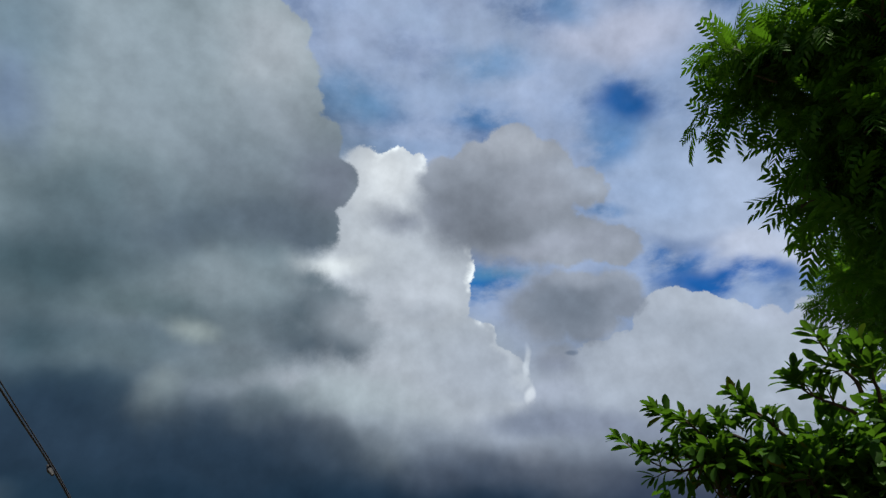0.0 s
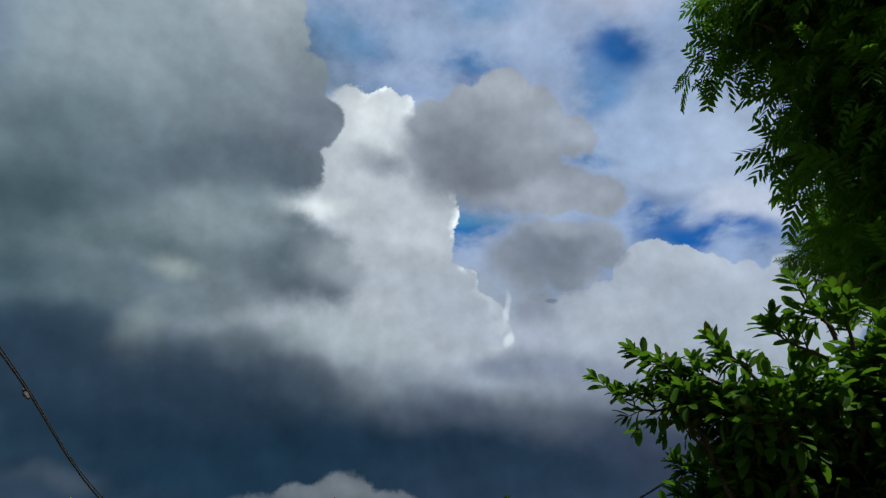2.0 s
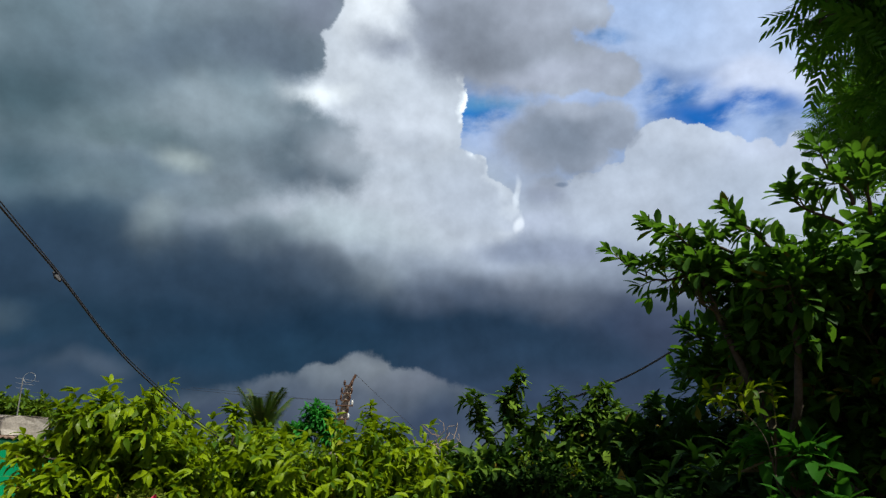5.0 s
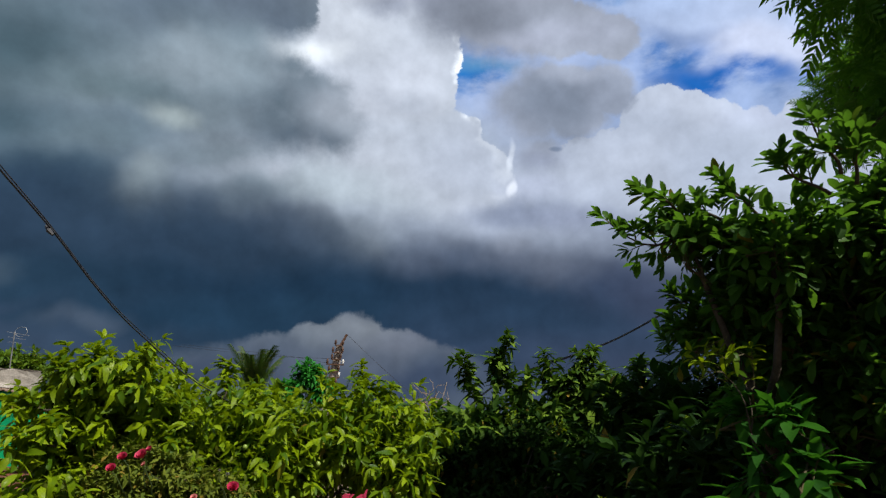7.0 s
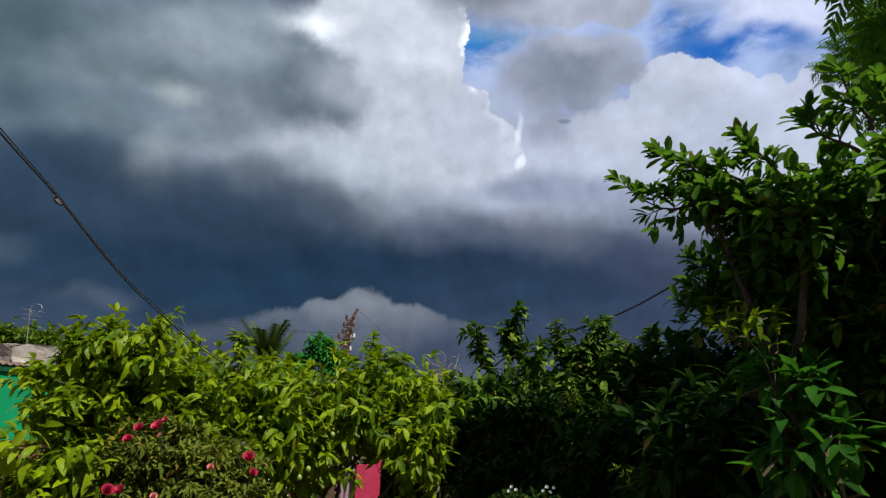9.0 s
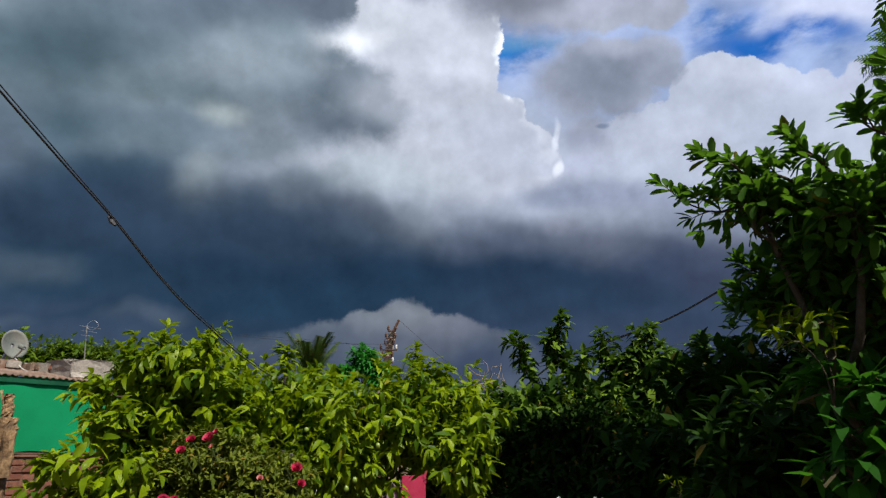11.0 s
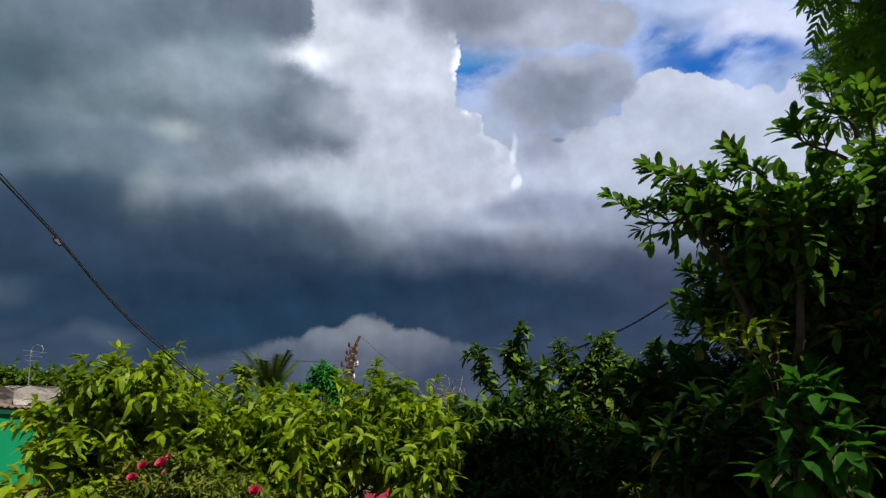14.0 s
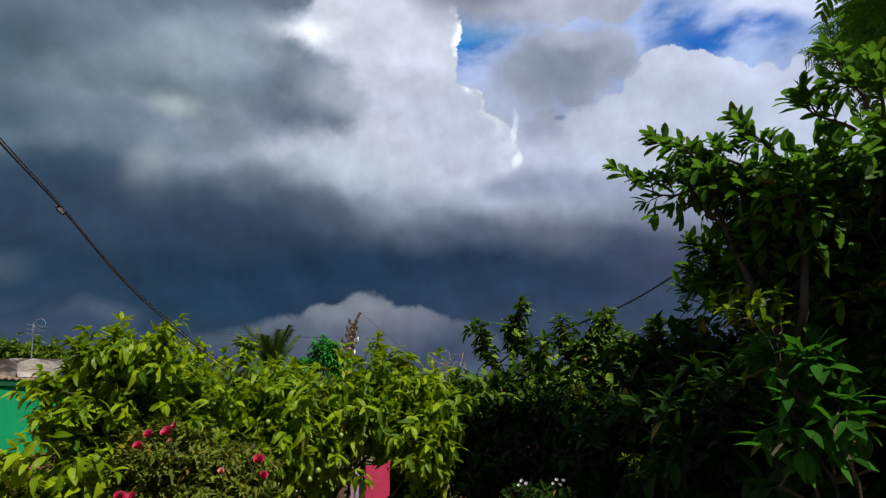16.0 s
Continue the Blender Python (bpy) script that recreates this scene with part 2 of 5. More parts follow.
# great cloud on the left
body([(-22.7, 38.8, 5.2, 6.1), (-18.2, 31.0, 3.6, 3.2), (-16.1, 31.4, 2.0, 1.9), (-16.4, 28.0, 3.4, 3.1), (-16.4, 24.4, 3.6, 3.0), (-14.2, 20.8, 3.5, 3.0), (-13.0, 17.7, 3.9, 3.2), (-14.5, 13.5, 3.4, 3.0), (-20.5, 16.6, 8.6, 6.4), (-31.4, 26.3, 13.2, 16.2), (-31.8, 13.0, 14.6, 8.1), (-26.0, 8.8, 8.5, 3.1)],
     (134, 147, 153), [(-17.7, 29.5, 5.7, 4.6, (170, 176, 183), 0.90),
          (-29.1, 29.2, 6.6, 5.0, (146, 158, 167), 0.90),
          (-38.2, 28.1, 4.1, 5.2, (116, 135, 149), 0.90),
          (-38.6, 21.8, 2.5, 3.4, (106, 123, 150), 0.80),
          (-27.6, 22.2, 7.1, 3.6, (136, 147, 156), 0.80),
          (-16.6, 23.3, 4.7, 2.7, (138, 146, 155), 0.80),
          (-12.7, 17.6, 4.3, 3.8, (108, 114, 127), 0.95),
          (-20.6, 18.2, 5.1, 2.7, (116, 126, 136), 0.80),
          (-24.8, 12.6, 10.6, 3.7, (86, 99, 110), 0.95),
          (-35.0, 14.8, 6.0, 3.5, (94, 110, 118), 0.90),
          (-36.2, 8.6, 7.8, 3.0, (70, 88, 98), 0.95),
          (-14.1, 12.1, 4.2, 2.2, (86, 97, 109), 0.90),
          (-17.4, 14.1, 4.1, 2.2, (92, 103, 115), 0.80),
          (-28.3, 15.9, 1.9, 3.1, (112, 124, 132), 0.50)],
     0.2, 2.8, (-11.0, 13.3), (-15.9, 6.1), 0.62)
# lower lump on the left
body([(-11.9, 4.7, 4.1, 3.5), (-14.7, 2.5, 5.1, 2.7), (-9.5, 2.5, 2.9, 2.3), (-13.5, 7.8, 2.0, 1.3)],
     (100, 111, 120), [(-15.8, 4.6, 4.1, 1.8, (80, 93, 102), 0.90),
          (-11.2, 1.0, 4.7, 1.4, (82, 94, 105), 0.95),
          (-8.0, 4.3, 3.7, 2.7, (142, 148, 156), 0.90),
          (-13.4, 7.8, 2.6, 1.3, (96, 108, 116), 0.70)],
     0.9, 2.4, (-8.6, 5.9), (-15.6, 1.4), 0.6)
# folds of the lower cloud
mist(-19.8, 7.6, 4.5, 1.8, (130, 141, 148), 0.8, 0.9)
mist(-20.8, 3.9, 2.9, 2.3, (112, 124, 131), 0.8, 0.8)
mist(-29.6, 5.3, 3.1, 1.3, (98, 113, 118), 0.9, 0.8)
mist(-24.4, 3.2, 2.1, 1.2, (146, 156, 156), 0.8, 0.95)
mist(-25.7, 5.2, 2.8, 1.3, (84, 100, 106), 0.8, 0.6)
mist(-30.8, 0.99, 3.5, 1.7, (90, 105, 112), 0.9, 0.7)
mist(-36.3, 1.8, 3.2, 2.9, (66, 86, 96), 0.9, 0.85)
mist(-33.3, -2.4, 5.0, 1.7, (62, 80, 92), 0.8, 0.9)
mist(-26.0, -3.1, 2.0, 2.0, (142, 152, 154), 0.8, 0.95)
mist(-21.4, -0.25, 4.3, 1.5, (96, 109, 116), 0.8, 0.7)
mist(-36.5, 7.6, 6.5, 3.0, (66, 84, 91), 0.8, 0.7)
mist(-16.7, -3.7, 5.4, 1.7, (112, 124, 130), 0.8, 0.8)
mist(-9.2, -2.5, 3.6, 1.5, (154, 163, 168), 0.8, 0.7)
mist(-7.9, -7.0, 3.6, 1.3, (140, 149, 156), 0.8, 0.6)
# dark rain base
mist(-34.6, -5.6, 9.8, 3.4, (38, 57, 74), 0.6, 0.9)
mist(-26.9, -9.1, 15.2, 4.4, (29, 50, 68), 0.8, 0.95)
mist(-35.6, -10.8, 9.4, 6.4, (35, 55, 72), 0.6, 0.95)
mist(-8.8, -12.9, 18.2, 5.0, (26, 46, 64), 0.7, 0.97)
mist(11.9, -13.2, 14.3, 4.3, (33, 51, 70), 0.8, 0.95)
mist(26.8, -10.8, 12.1, 3.6, (54, 62, 81), 0.7, 0.9)
mist(-16.1, -15.7, 17.0, 2.7, (29, 50, 68), 0.5, 0.95)
mist(6.7, -16.8, 14.1, 3.3, (37, 54, 73), 0.5, 0.9)
mist(27.3, -19.9, 23.4, 4.1, (51, 61, 80), 0.7, 0.9)
mist(-12.7, -6.5, 4.3, 1.4, (85, 93, 105), 0.8, 0.5)
mist(3.5, -9.0, 6.4, 1.6, (79, 87, 102), 0.85, 0.55)
mist(10.8, -9.8, 4.6, 1.8, (97, 103, 116), 0.85, 0.55)
mist(-23.1, -5.7, 12.1, 3.2, (48, 63, 79), 0.8, 0.65)
mist(-19.1, -8.0, 12.5, 2.7, (39, 55, 72), 0.7, 0.8)
mist(-37.0, -6.1, 7.5, 3.1, (39, 54, 71), 0.8, 0.6)
mist(8.3, -7.4, 2.1, 1.3, (122, 127, 138), 0.8, 0.5)
mist(-39.9, -10.5, 3.4, 1.1, (65, 80, 92), 0.8, 0.75)
mist(-41.3, -16.9, 17.7, 1.5, (53, 67, 85), 0.7, 0.7)
mist(-39.1, -13.9, 4.8, 0.82, (46, 61, 79), 0.8, 0.8)
# pale hump on the horizon
body([(-7.0, -20.7, 4.6, 6.0), (-10.2, -21.6, 5.7, 6.0), (-3.1, -21.9, 6.2, 5.7), (-14.0, -22.2, 7.0, 5.7), (-0.41, -23.5, 8.1, 5.9), (-10.2, -22.4, 18.1, 5.3)],
     (79, 88, 100), [(-7.1, -15.7, 4.9, 1.3, (118, 122, 127), 0.90),
          (-10.2, -16.4, 6.5, 1.6, (102, 109, 117), 0.80),
          (-2.0, -17.1, 4.4, 1.4, (94, 99, 110), 0.80),
          (-17.2, -17.8, 6.4, 1.3, (72, 81, 94), 0.80),
          (-20.4, -20.1, 6.3, 1.4, (46, 57, 76), 0.90),
          (-12.9, -19.6, 7.0, 1.4, (64, 73, 88), 0.80),
          (-1.5, -21.4, 7.0, 2.1, (50, 61, 80), 0.90),
          (-7.5, -19.2, 4.9, 1.4, (83, 90, 102), 0.70)],
     0.3, 1.6, (-7.1, -16.0), (-7.2, -20.3), 0.28)
mist(-30.5, -15.1, 2.9, 0.74, (69, 80, 94), 0.8, 0.7)
mist(-42.1, -15.1, 2.5, 0.60, (64, 77, 92), 0.8, 0.6)
# beyond the view an unseen grey cloud is added, to dim the sky light
over(W.ramp(W.vec("DOT_PRODUCT", unit, ahead), 0.50, 0.05, 0.0, 0.93), lin(98, 106, 118))
# light and dark within the cloud, and a greyer low sky all round
swell = W.noise(unit, 8.5, 5.0, 0.56)
swell_lit = W.noise(W.vec("ADD", unit, (0.012, 0.0, 0.020)), 8.5, 5.0, 0.56)
tone = W.math("MULTIPLY_ADD", W.math("SUBTRACT", swell, swell_lit), 0.95, 1.0)
tone2 = W.ramp(W.math("ADD", swell, broad), 0.6, 1.4, 0.94, 1.07, smooth=False)
shade = W.vec("SCALE", sky_state["col"])
tone3 = W.ramp(W.noise(W.vec("MULTIPLY", unit, (1.0, 1.0, 3.0)), 4.0, 5.0, 0.5), 0.3, 0.7, 0.96, 1.04, smooth=False)
W.put(shade.node.inputs["Scale"], W.math("MULTIPLY", W.math("MULTIPLY", tone, tone2), tone3))
bg = W.add("ShaderNodeBackground")
W.put(bg.inputs[0], W.mix(1.0, shade, (1.02, 1.06, 1.105), "MULTIPLY"))
bg.inputs[1].default_value = 1.0
W.tree.links.new(bg.outputs[0], W.add("ShaderNodeOutputWorld").inputs[0])

sun = new("sun", bpy.data.lights.new("sun", "SUN"))
sun.data.energy, sun.data.angle, sun.data.color = 5.0, radians(0.6), (1.0, 0.94, 0.82)
a, e = radians(SUN_AZ), radians(SUN_EL)
sun_way = Vector((math.sin(a) * math.cos(e), math.cos(a) * math.cos(e), math.sin(e)))
sun.matrix_world = look(sun_way * 60, (0, 0, 0))


# ---------------------------------------------------------------- materials
def material(name, rough=0.6, metal=0.0):
    m = bpy.data.materials.new(name)
    m.use_nodes = True
    n = Nodes(m.node_tree)
    p = n.add("ShaderNodeBsdfPrincipled")
    p.inputs["Roughness"].default_value, p.inputs["Metallic"].default_value = rough, metal
    out = n.add("ShaderNodeOutputMaterial")
    n.tree.links.new(p.outputs[0], out.inputs[0])
    where = n.add("ShaderNodeTexCoord").outputs["Object"]
    return m, n, p, out, where


def bump(n, p, height, strength=0.4, distance=0.01):
    b = n.add("ShaderNodeBump")
    b.inputs["Strength"].default_value, b.inputs["Distance"].default_value = strength, distance
    n.put(b.inputs["Height"], height)
    n.put(p.inputs["Normal"], b.outputs[0])


def mottled(name, dark, light, rough=0.8, scale=6.0, fine_scale=60.0, metal=0.0, relief=0.4, stain=None):
    m, n, p, out, where = material(name, rough, metal)
    geo = n.add("ShaderNodeNewGeometry").outputs["Position"]
    big = n.noise(geo, scale, 5.0, 0.6)
    small = n.noise(geo, fine_scale, 4.0, 0.6)
    col = n.mix(n.ramp(n.math("MULTIPLY_ADD", small, 0.45, n.math("MULTIPLY", big, 0.6)), 0.35, 0.72), dark, light)
    if stain:
        col = n.mix(n.ramp(n.noise(geo, scale * 0.6, 6.0, 0.65), 0.52, 0.66, 0.0, 0.8), col, stain)
    n.put(p.inputs["Base Color"], col)
    n.put(p.inputs["Roughness"], n.ramp(small, 0.3, 0.7, max(rough - 0.12, 0.05), min(rough + 0.1, 1)))
    bump(n, p, small, relief, 0.006)
    p.inputs["Specular IOR Level"].default_value = 0.5 if rough < 0.7 else 0.15
    return m


def leaf_material(name, young, old, through_col, gloss=0.42, share=0.35, sick=0.04, shine=0.3):
    """Leaf green from young to old, leaf by leaf, with light passing through the blade."""
    m, n, p, out, where = material(name, gloss)
    rnd = n.math("FRACT", n.math("ADD", n.add("ShaderNodeObjectInfo").outputs["Random"],
                                 n.add("ShaderNodeNewGeometry").outputs["Random Per Island"]))
    geo = n.add("ShaderNodeNewGeometry").outputs["Position"]
    patch = n.noise(geo, 1.6, 3.0)
    col = n.mix(n.ramp(n.math("MULTIPLY_ADD", patch, 0.7, n.math("MULTIPLY", rnd, 0.6)), 0.3, 0.95), old, young)
    col = n.mix(n.ramp(rnd, 1 - sick, 1 - sick * 0.6), col, (0.20, 0.14, 0.02))
    vein = n.noise(geo, 70.0, 3.0)
    col = n.mix(n.ramp(vein, 0.35, 0.7, 0.0, 0.25), col, old)
    n.put(p.inputs["Base Color"], col)
    n.put(p.inputs["Roughness"], n.ramp(vein, 0.3, 0.7, gloss - 0.08, gloss + 0.15))
    bump(n, p, vein, 0.25, 0.004)
    p.inputs["Specular IOR Level"].default_value = shine
    t = n.add("ShaderNodeBsdfTranslucent")
    n.put(t.inputs[0], n.mix(rnd, through_col, tuple(c * 0.7 for c in through_col)))
    mixer = n.add("ShaderNodeMixShader")
    mixer.inputs[0].default_value = share
    n.tree.links.new(p.outputs[0], mixer.inputs[1])
    n.tree.links.new(t.outputs[0], mixer.inputs[2])
    n.tree.links.new(mixer.outputs[0], out.inputs[0])
    return m


GUAVA = leaf_material("guava_leaf", (0.225, 0.315, 0.003), (0.036, 0.090, 0.003), (0.24, 0.34, 0.004), 0.42, 0.38, 0.012, 0.14)
CUSTARD = leaf_material("custard_apple_leaf", (0.054, 0.135, 0.011), (0.013, 0.046, 0.008), (0.10, 0.235, 0.014), 0.55, 0.45, 0.03, 0.14)
# greens set darker than the leaves are, standing in for deep shade
HEDGE_SHADED = leaf_material("shaded_hedge_leaf", (0.022, 0.055, 0.006), (0.008, 0.025, 0.004), (0.02, 0.06, 0.005), 0.7, 0.25, 0.02, 0.06)
WILD = leaf_material("wild_shrub_leaf", (0.16, 0.26, 0.024), (0.016, 0.050, 0.007), (0.06, 0.13, 0.010), 0.62, 0.30, 0.02, 0.08)
FEATHER = leaf_material("feathery_leaf", (0.075, 0.19, 0.014), (0.016, 0.055, 0.008), (0.13, 0.32, 0.014), 0.6, 0.35, 0.0, 0.1)
VINE = leaf_material("vine_leaf", (0.036, 0.14, 0.010), (0.014, 0.062, 0.008), (0.06, 0.22, 0.012), 0.6, 0.40, 0.02, 0.06)
ROSE_LEAF = leaf_material("rose_leaf", (0.17, 0.20, 0.022), (0.065, 0.10, 0.012), (0.15, 0.20, 0.015), 0.6, 0.35, 0.12, 0.1)
BLUISH = leaf_material("bluish_leaf", (0.040, 0.25, 0.030), (0.022, 0.15, 0.022), (0.05, 0.28, 0.030), 0.6, 0.35, 0.0, 0.1)
PALM = leaf_material("palm_leaf", (0.060, 0.10, 0.015), (0.025, 0.055, 0.010), (0.06, 0.12, 0.01), 0.4)
FAR_LEAF = leaf_material("far_tree_leaf", (0.12, 0.19, 0.012), (0.050, 0.105, 0.008), (0.12, 0.20, 0.010), 0.6, 0.35, 0.02, 0.1)
BARK = mottled("bark", (0.024, 0.020, 0.015), (0.075, 0.06, 0.044), 0.9, 9.0, 80.0, relief=0.8)
TWIG = mottled("twig_bark", (0.035, 0.032, 0.016), (0.085, 0.072, 0.036), 0.8, 14.0, 90.0)
DRY = mottled("dry_twig", (0.20, 0.14, 0.09), (0.36, 0.27, 0.18), 0.9, 14.0, 90.0)
GRASS = leaf_material("grass_blade", (0.10, 0.15, 0.02), (0.04, 0.075, 0.012), (0.08, 0.13, 0.012), 0.5)
SOIL = mottled("soil", (0.06, 0.045, 0.028), (0.17, 0.125, 0.08), 0.95, 1.2, 22.0, stain=(0.045, 0.065, 0.018))
FRUIT = mottled("guava_fruit_skin", (0.14, 0.22, 0.03), (0.24, 0.32, 0.06), 0.4, 14.0, 90.0, relief=0.15)
PETAL = mottled("rose_petal", (0.30, 0.008, 0.035), (0.48, 0.025, 0.085), 0.55, 20.0, 120.0, relief=0.2)
PETAL_PALE = mottled("faded_rose_petal", (0.50, 0.14, 0.13), (0.62, 0.28, 0.24), 0.6, 20.0, 120.0, relief=0.2)
PETAL_WHITE = mottled("white_petal", (0.38, 0.40, 0.38), (0.56, 0.57, 0.54), 0.5, 20.0, 120.0, relief=0.2)


# ---------------------------------------------------------------- mesh tools
def joined(blocks):
    """Blocks of (points, triangles) as one pair of arrays."""
    pts, tris, at = [], [], 0
    for v, f in blocks:
        pts.append(np.asarray(v, float).reshape(-1, 3))
        tris.append(np.asarray(f, int).reshape(-1, 3) + at)
        at += len(pts[-1])
    return np.concatenate(pts), np.concatenate(tris)


def mesh_of(name, points, tris, mat, smooth=False):
    me = bpy.data.meshes.new(name)
    me.vertices.add(len(points))
    me.vertices.foreach_set("co", np.asarray(points, np.float32).ravel())
    me.loops.add(len(tris) * 3)
    me.loops.foreach_set("vertex_index", np.asarray(tris, np.int32).ravel())
    me.polygons.add(len(tris))
    me.polygons.foreach_set("loop_start", np.arange(0, len(tris) * 3, 3, dtype=np.int32))
    me.polygons.foreach_set("use_smooth", np.full(len(tris), smooth))
    me.update(calc_edges=True)
    me.materials.append(mat)
    return me


def part(name, geometry, mat, parent, label="", kind="", smooth=False):
    """One mesh object under a thing or a part; geometry is arrays, a bmesh or a ready mesh."""
    if isinstance(geometry, bpy.types.Mesh):
        me = geometry
    elif isinstance(geometry, bmesh.types.BMesh):
        me = bpy.data.meshes.new(name)
        geometry.to_mesh(me)
        geometry.free()
        me.materials.append(mat)
        if smooth:
            me.polygons.foreach_set("use_smooth", [True] * len(me.polygons))
    else:
        me = mesh_of(name, *geometry, mat, smooth)
    ob = new(name, me)
    ob.parent = parent
    return tagged(ob, label, kind=kind)


def thing(name, label, category, at=(0, 0, 0), group="", kind=""):
    ob = new(name)
    ob.location = at
    ob.empty_display_size = 0.1
    return tagged(ob, label, category, group, kind)


def tube(points, radii, sides=6):
    """A tapered round bar through the points."""
    pts = [Vector(p) for p in points]
    v, f = [], []
    for i, p in enumerate(pts):
        d = (pts[min(i + 1, len(pts) - 1)] - pts[max(i - 1, 0)]).normalized()
        s = d.orthogonal().normalized() if i == 0 else (s - d * s.dot(d)).normalized()
        q = d.cross(s)
        r = radii[i] if hasattr(radii, "__len__") else radii
        for k in range(sides):
            w = 2 * math.pi * k / sides
            v.append(p + (s * math.cos(w) + q * math.sin(w)) * r)
    for i in range(len(pts) - 1):
        for k in range(sides):
            a0, b0 = i * sides + k, i * sides + (k + 1) % sides
            f += [(a0, b0, b0 + sides), (a0, b0 + sides, a0 + sides)]
    n = len(v)
    v += [pts[0], pts[-1]]
    for k in range(sides):
        f += [(n, (k + 1) % sides, k), (n + 1, n - sides + k, n - sides + (k + 1) % sides)]
    return [tuple(c) for c in v], f


def sway(a0, b0, rng, bend=0.12, steps=6):
    """A wavering line from a to b."""
    a0, b0 = Vector(a0), Vector(b0)
    size = (b0 - a0).length * bend
    off = Vector(rng.normal(0, 1, 3)) * size * 0.5
    off2 = Vector(rng.normal(0, 1, 3)) * size * 0.25
    out = []
    for i in range(steps + 1):
        t = i / steps
        out.append(a0.lerp(b0, t) + off * math.sin(math.pi * t) + off2 * math.sin(2 * math.pi * t))
    return out


def box(w, d, h, bevel=0.0, at=(0, 0, 0), turn=None):
    bm = bmesh.new()
    bmesh.ops.create_cube(bm, size=1)
    bmesh.ops.scale(bm, vec=(w, d, h), verts=bm.verts)
    if bevel:
        bmesh.ops.bevel(bm, geom=bm.edges[:], offset=bevel, segments=2, affect="EDGES")
    if turn is not None:
        bmesh.ops.transform(bm, matrix=turn, verts=bm.verts)
    bmesh.ops.translate(bm, vec=at, verts=bm.verts)
    return bm


def blade(profile, fold=0.25, droop=0.25, wave=0.0):
    """A leaf one long, base at the origin, along x, face up: (place, half width) pairs, a raised fold and a drooping tip."""
    v, f = [(0, 0, 0)], []
    for i, (t, h) in enumerate(profile):
        z = -droop * t * t
        k = wave * math.sin(9 * t)
        v += [(t, h, z + fold * h + k * h), (t, 0, z), (t, -h, z + fold * h - k * h)]
    v.append((1, 0, -droop))
    f += [(0, 2, 1), (0, 3, 2)]
    for i in range(len(profile) - 1):
        a0 = 1 + 3 * i
        for o in (0, 1):
            f += [(a0 + o, a0 + o + 1, a0 + o + 4), (a0 + o, a0 + o + 4, a0 + o + 3)]
    a0, n = 1 + 3 * (len(profile) - 1), len(v) - 1
    f += [(a0, a0 + 1, n), (a0 + 1, a0 + 2, n)]
    return np.array(v), np.array(f)


OVAL = ((0.12, 0.10), (0.35, 0.21), (0.62, 0.20), (0.86, 0.10))
GUAVA_BLADE = ((0.08, 0.11), (0.28, 0.22), (0.58, 0.235), (0.86, 0.14))
LANCE = ((0.10, 0.07), (0.32, 0.165), (0.58, 0.155), (0.82, 0.075))
OBOVATE = ((0.12, 0.06), (0.38, 0.15), (0.68, 0.19), (0.90, 0.115))


def forms(profile, fold, droop):
    return [blade(profile, fold * k, droop * d, w) for k, d, w in ((1, 1, 0.0), (0.6, 1.8, 0.25), (1.3, 0.3, -0.2))]


def frame_of(d, up):
    x = d.normalized()
    y = up.cross(x)
    if y.length < 1e-4:
        y = x.orthogonal()
    y.normalize()
    return Matrix((x, y, x.cross(y))).transposed()


def sprig_leaves(base, way, length, rng, leaf, pairs, opposite=True, spread=60, top=3, keep=1.0, hang=0.0, loose=0.16):
    """Leaf poses along a shoot: pairs or alternate leaves and a tuft at its tip. Gives (poses, line of the shoot)."""
    way = way.normalized()
    side = way.cross(Vector((0, 0, 1)))
    side = side.normalized() if side.length > 0.05 else way.orthogonal().normalized()
    line = [base + way * length * t + Vector((0, 0, 0.10 * length * (t - t * t * 1.4))) for t in (0, 0.33, 0.66, 1)]
    poses = []
    spin = rng.uniform(0, math.pi)

    def place(p, d, size):
        if rng.random() > keep:
            return
        up = (Vector((0, 0, 1)) + Vector(rng.normal(0, loose * 1.6, 3)) + way * 0.25)
        poses.append((p, frame_of(d + Vector(rng.normal(0, loose, 3)) - Vector((0, 0, hang)), up), size))

    for i in range(pairs):
        t = 0.15 + 0.8 * i / max(pairs - 1, 1)
        p = base + way * length * t + Vector((0, 0, 0.10 * length * (t - t * t * 1.4)))
        turn = spin + (math.pi / 2 * (i % 2) if opposite else i * 0.5)
        out = side * math.cos(turn * 0.5) + way.cross(side) * math.sin(turn * 0.5) * 0.7
        c, s = math.cos(radians(spread)), math.sin(radians(spread))
        for sign in ((1, -1) if opposite else ((1,) if i % 2 else (-1,))):
            place(p, way * c + out * sign * s, leaf * rng.uniform(0.75, 1.15))
    tip = line[-1]
    for k in range(top):
        w = 2 * math.pi * k / top + spin
        d = way + (side * math.cos(w) + way.cross(side) * math.sin(w)) * rng.uniform(0.3, 0.75)
        place(tip, d, leaf * rng.uniform(0.55, 0.95))
    return poses, line


